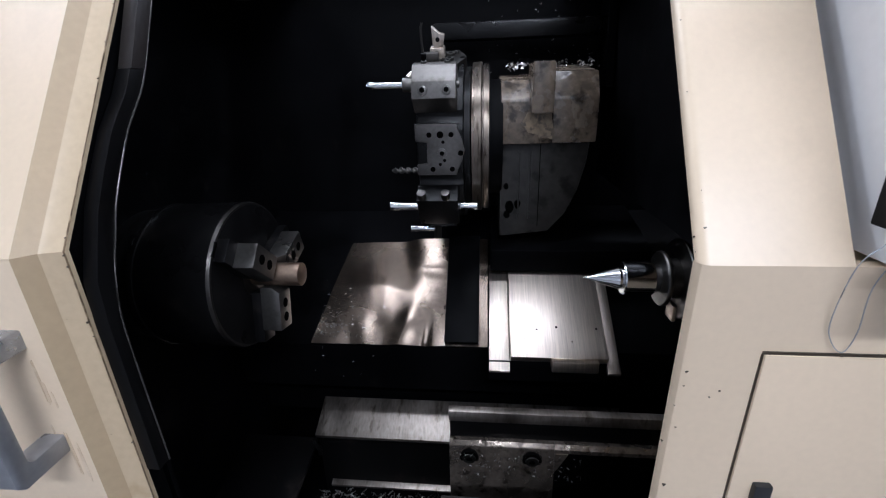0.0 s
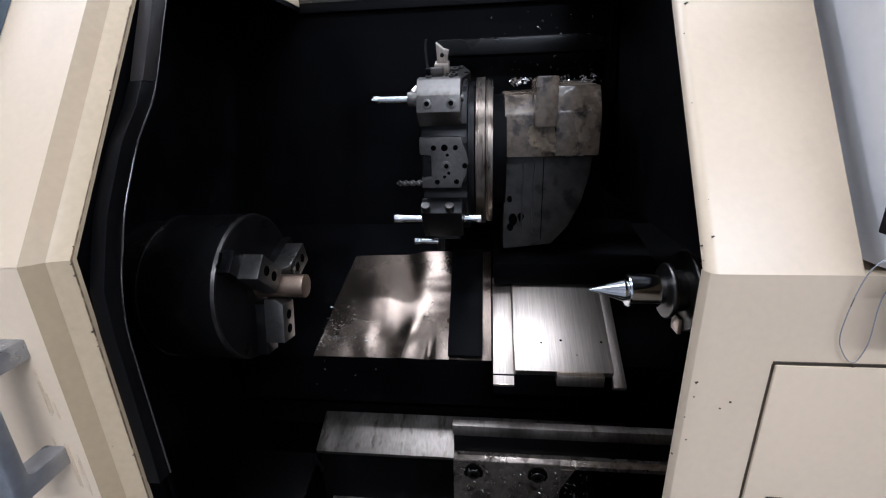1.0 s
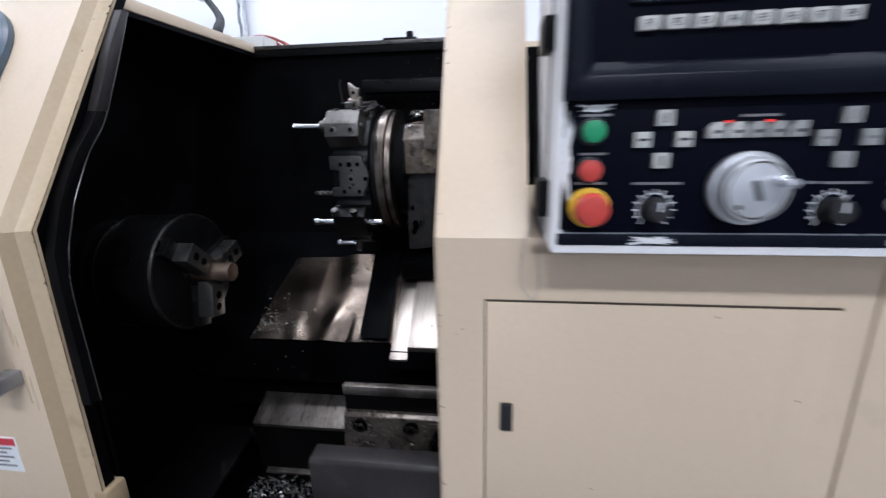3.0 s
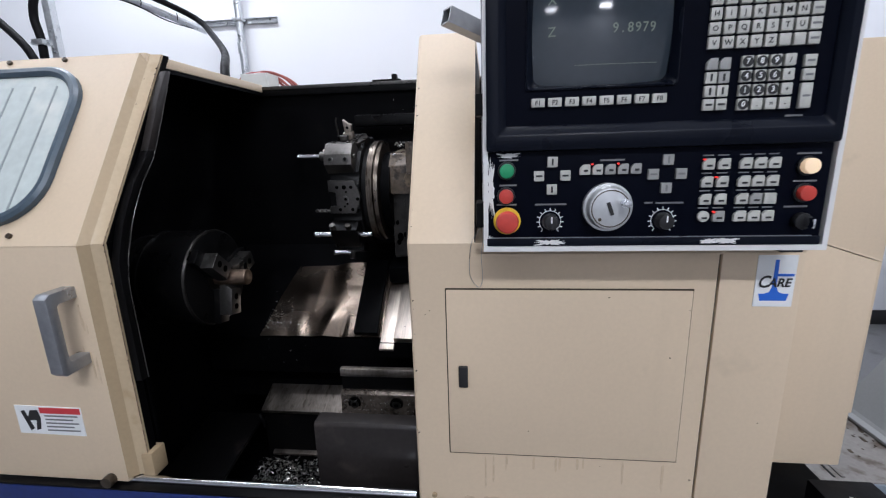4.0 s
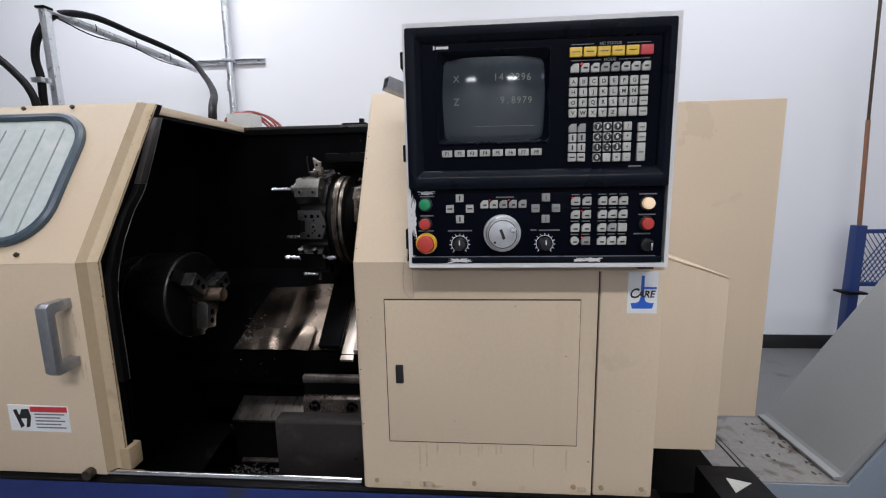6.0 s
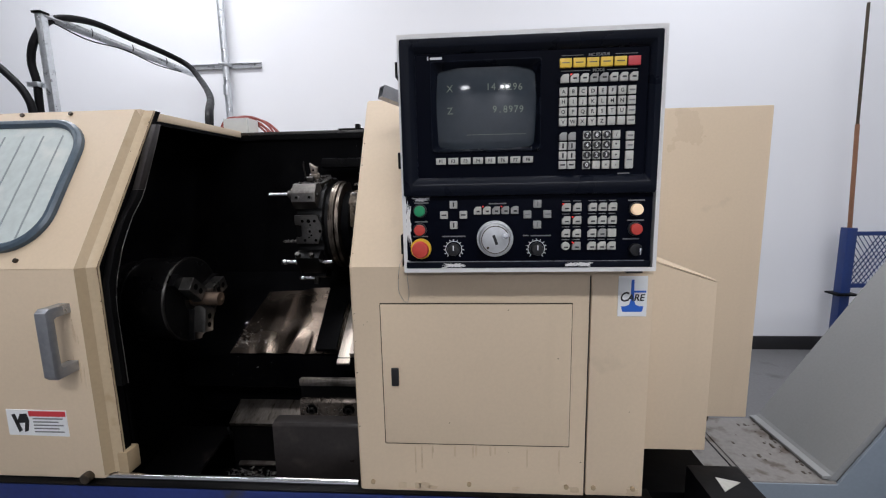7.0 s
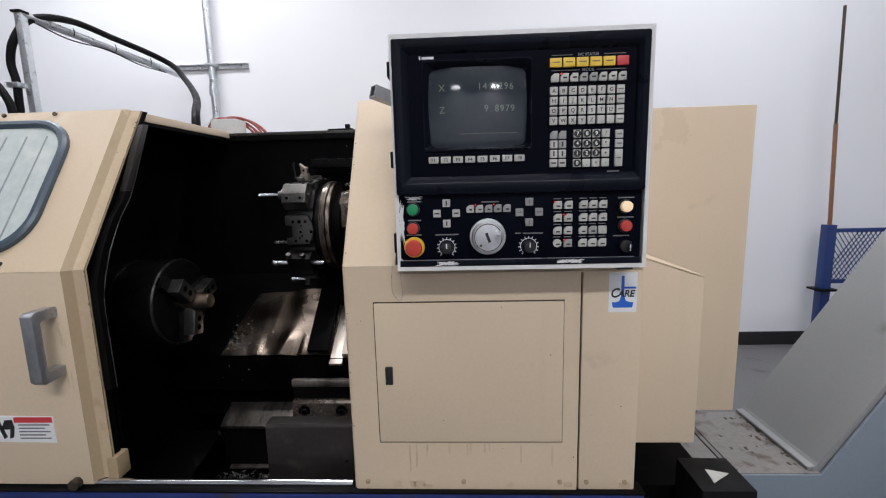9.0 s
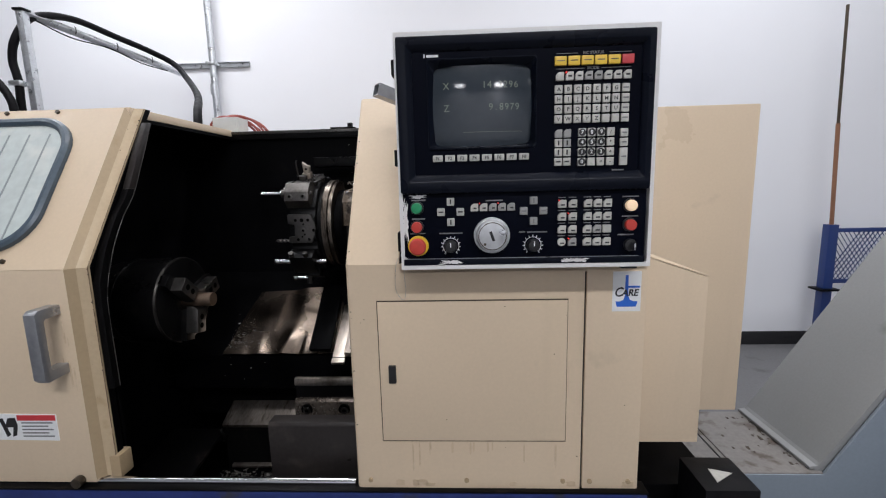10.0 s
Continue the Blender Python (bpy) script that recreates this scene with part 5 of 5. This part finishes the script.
chip_heap("metal_chips", 190, on_sheet, 4, 0.0045, "fine bright metal chips scattered on the way cover")
chip_heap("metal_chips", 110, lambda r: (r.uniform(0.02, 0.19), r.uniform(0.88, 0.95), 1.487 + 0.012 * r.random()), 6, 0.007, "fine bright metal chips on the turret housing")
chip_heap("metal_chips", 160, lambda r: (r.uniform(-0.07, 0.15), 0.561 + 0.003 * r.random(), r.uniform(0.80, 0.862)), 7, 0.0045, "fine metal chips stuck on the oily bed block")

chip_heap("metal_chips", 90, lambda r: (r.uniform(-0.02, 0.32), 1.096, 1.45 + 0.2 * r.random()), 9, 0.005, "fine bright metal chips stuck to the chamber wall")
chip_heap("metal_chips", 9, lambda r: (r.uniform(-0.42, -0.25), 0.797, 0.83 + 0.1 * r.random()), 10, 0.004, "fine bright metal chips stuck to the bed casting")

# ---- things on the machine roof and the wall ----
part("rear_cover", box(-1.72, 0.79, 1.19, 1.75, 0.775, 1.700, 0.004), "cream", lathe)
jb = thing("junction_box", (-0.71, 1.55, 1.70), "pale grey junction box on the machine roof", "junction box")
part("box", box(-0.775, -0.650, 1.50, 1.60, 1.700, 1.822, 0.004), "box_grey", jb)
part("lid", box(-0.770, -0.655, 1.494, 1.50, 1.705, 1.817, 0.002), "box_grey", jb)
coil = thing("hose_coil", (-0.72, 1.66, 1.70), "red-brown air hose coiled over a grey box", "hose")
rr = random.Random(8)
for k in range(6):
    a0 = rr.uniform(0, 0.4)
    rx, rz, yy = 0.135 + 0.006 * k, 0.088 + 0.005 * (k % 3), 1.615 + 0.012 * k
    part("hose_turn", tube([(-0.725 + rx * math.cos(a0 + math.pi * i / 8), yy + 0.01 * math.sin(i), 1.708 + (rz + 0.044) * math.sin(math.pi * i / 8)) for i in range(9)], 0.0055, 4, 8), "hose_red", coil)
post = thing("cable_post", (-2.13, 2.0, 0), "galvanised post with arm carrying black cables", "post")
part("post", box(-2.150, -2.108, 1.98, 2.022, 0, 2.545, 0.003), "galv", post)
part("arm", join(tube([(-2.125, 2.0, 2.53), (-1.935, 3.12, 2.455)], 0.024, 1, 4)), "galv", post)
part("cap", box(-2.16, -2.10, 1.97, 2.03, 2.535, 2.548, 0.003), "gasket", post)
for s in (0.25, 0.5, 0.75):
    c = Vector((-2.125, 2.0, 2.535)).lerp(Vector((-1.935, 3.12, 2.47)), s)
    part("cable_tie", tube([c + Vector((0.020, -0.01, -0.026)), c + Vector((0.026, -0.01, 0.0)), c + Vector((0.020, -0.01, 0.022))], 0.003, 4, 6), "rubber", post)
hose = part("cable_hose", tube([(-2.20, 1.985, 1.60), (-2.205, 1.98, 1.96), (-2.198, 1.98, 2.14), (-2.213, 1.98, 2.268), (-2.173, 1.985, 2.392), (-2.12, 2.06, 2.525), (-2.09, 2.3, 2.595), (-2.045, 2.6, 2.580), (-1.975, 2.85, 2.548), (-1.880, 2.97, 2.485), (-1.687, 2.8, 2.336), (-1.40, 2.42, 2.16), (-1.16, 2.05, 2.02), (-0.963, 1.70, 1.88), (-0.93, 1.63, 1.71)], 0.021, 8, 12), "rubber")
tagged(hose, "thick black cable hose strapped to the post and arm", "cable")
h2 = part("cable_hose", tube([(-2.6, 1.86, 2.42), (-2.40, 1.9, 2.27), (-2.258, 1.9, 2.141), (-2.191, 1.9, 2.045), (-2.17, 1.9, 1.95), (-2.18, 1.9, 1.745)], 0.021, 8, 12), "rubber")
tagged(h2, "black cable hose drooping onto the machine", "cable")
part("hose_clip", box(-2.235, -2.165, 1.95, 2.01, 2.115, 2.145, 0.004), "galv", post)
wire = part("thin_wire", tube([(-2.10, 2.05, 2.50), (-2.07, 2.25, 2.465), (-2.03, 2.5, 2.475), (-1.99, 2.75, 2.44), (-1.95, 2.98, 2.44)], 0.004, 8, 6), "rubber")
tagged(wire, "thin black wire hanging under the cable arm", "wire")
pipe = thing("wall_conduit", (-1.66, 3.16, 0), "galvanised conduit pipe clamped to a wall strut", "conduit")
part("pipe", join(cyl((-1.672, 3.145, 0.0), (-1.652, 3.145, 4.6), 0.028, n=20), cyl((-1.666, 3.145, 2.28), (-1.666, 3.145, 2.36), 0.033, n=20)), "galv", pipe)
part("strut", join(box(-2.05, -1.367, 3.178, 3.20, 2.505, 2.512), box(-2.05, -1.367, 3.178, 3.20, 2.542, 2.549), box(-2.05, -1.367, 3.192, 3.20, 2.512, 2.542)), "galv", pipe)
part("clamp", box(-1.705, -1.625, 3.11, 3.18, 2.515, 2.54, 0.004), "galv", pipe)

# ---- blue stand behind the conveyor ----
st = thing("blue_stand", (3.4, 3.0, 0), "blue steel stand with mesh panel and tall rod", "stand")
part("post", box(3.350, 3.424, 2.97, 3.04, 0, 1.083, 0.004), "bluepost", st)
part("foot_plate", box(3.300, 3.46, 2.93, 3.06, 0.545, 0.560, 0.002), "gasket", st)
part("rod", cyl((3.386, 3.0, 1.08), (3.350, 3.0, 1.874), 0.015, n=12), "copper", st, "brown lower rod")
part("rod_tip", cyl((3.350, 3.0, 1.874), (3.325, 3.0, 2.735), 0.0105, n=12), "screw", st)
part("mesh_frame", join(box(3.424, 4.3, 2.99, 3.02, 1.02, 1.05), box(3.424, 4.3, 2.99, 3.02, 0.60, 0.63)), "bluepost", st)
bm = bmesh.new()
for i in range(26):
    for s in (-1, 1):
        x = 3.36 + 0.036 * i
        x0, x1 = x, x + 0.26 * s
        z0, z1 = 0.63, 1.02
        if min(x0, x1) < 3.424:
            k = (3.424 - x0) / (x1 - x0)
            (x0, z0), (x1, z1) = ((3.424, z0 + (z1 - z0) * k), (x1, z1)) if x0 < 3.424 else ((x0, z0), (3.424, z0 + (z1 - z0) * k))
        if max(x0, x1) - min(x0, x1) < 0.01 or max(x0, x1) > 4.3 or min(x0, x1) < 3.42:
            continue
        bm = join(bm, tube([(x0, 3.005, z0), (x1, 3.005, z1)], 0.0035, 1, 4))
tagged(part("wire_mesh", bm, "bluepost", st), kind="stuff")

# ---- conveyor details ----
part("seam_line", box(1.352, 1.358, 0.865, 1.255, 0.4495, 0.4515), "gasket", conv)
part("cover_lip", box(1.374, 1.386, 0.865, 1.255, 0.4495, 0.455, 0.002), "trough", conv)
rr = random.Random(12)
for k in range(58):
    x, y, s = 1.628 - 0.05 * rr.random() ** 2 if k < 46 else rr.uniform(1.42, 1.63), rr.uniform(0.88, 1.24), 0.002 + 0.006 * rr.random() ** 2
    bm = ragged(x - s, x + s, y - s * 1.6, y + s * 1.6, 0, 200 + k, 9)
    bm.transform(Matrix.Translation((0, 0, 0.4512)) @ Matrix.Rotation(radians(-90), 4, "X"))
    part("dirt_flake", bm, "screw", conv)
ring_ = part("eyelet", tube([(1.17 + 0.018 * math.cos(2 * math.pi * i / 12), 0.80, 0.712 + 0.018 * math.sin(2 * math.pi * i / 12)) for i in range(13)], 0.003, 1, 6), "screw", cab)
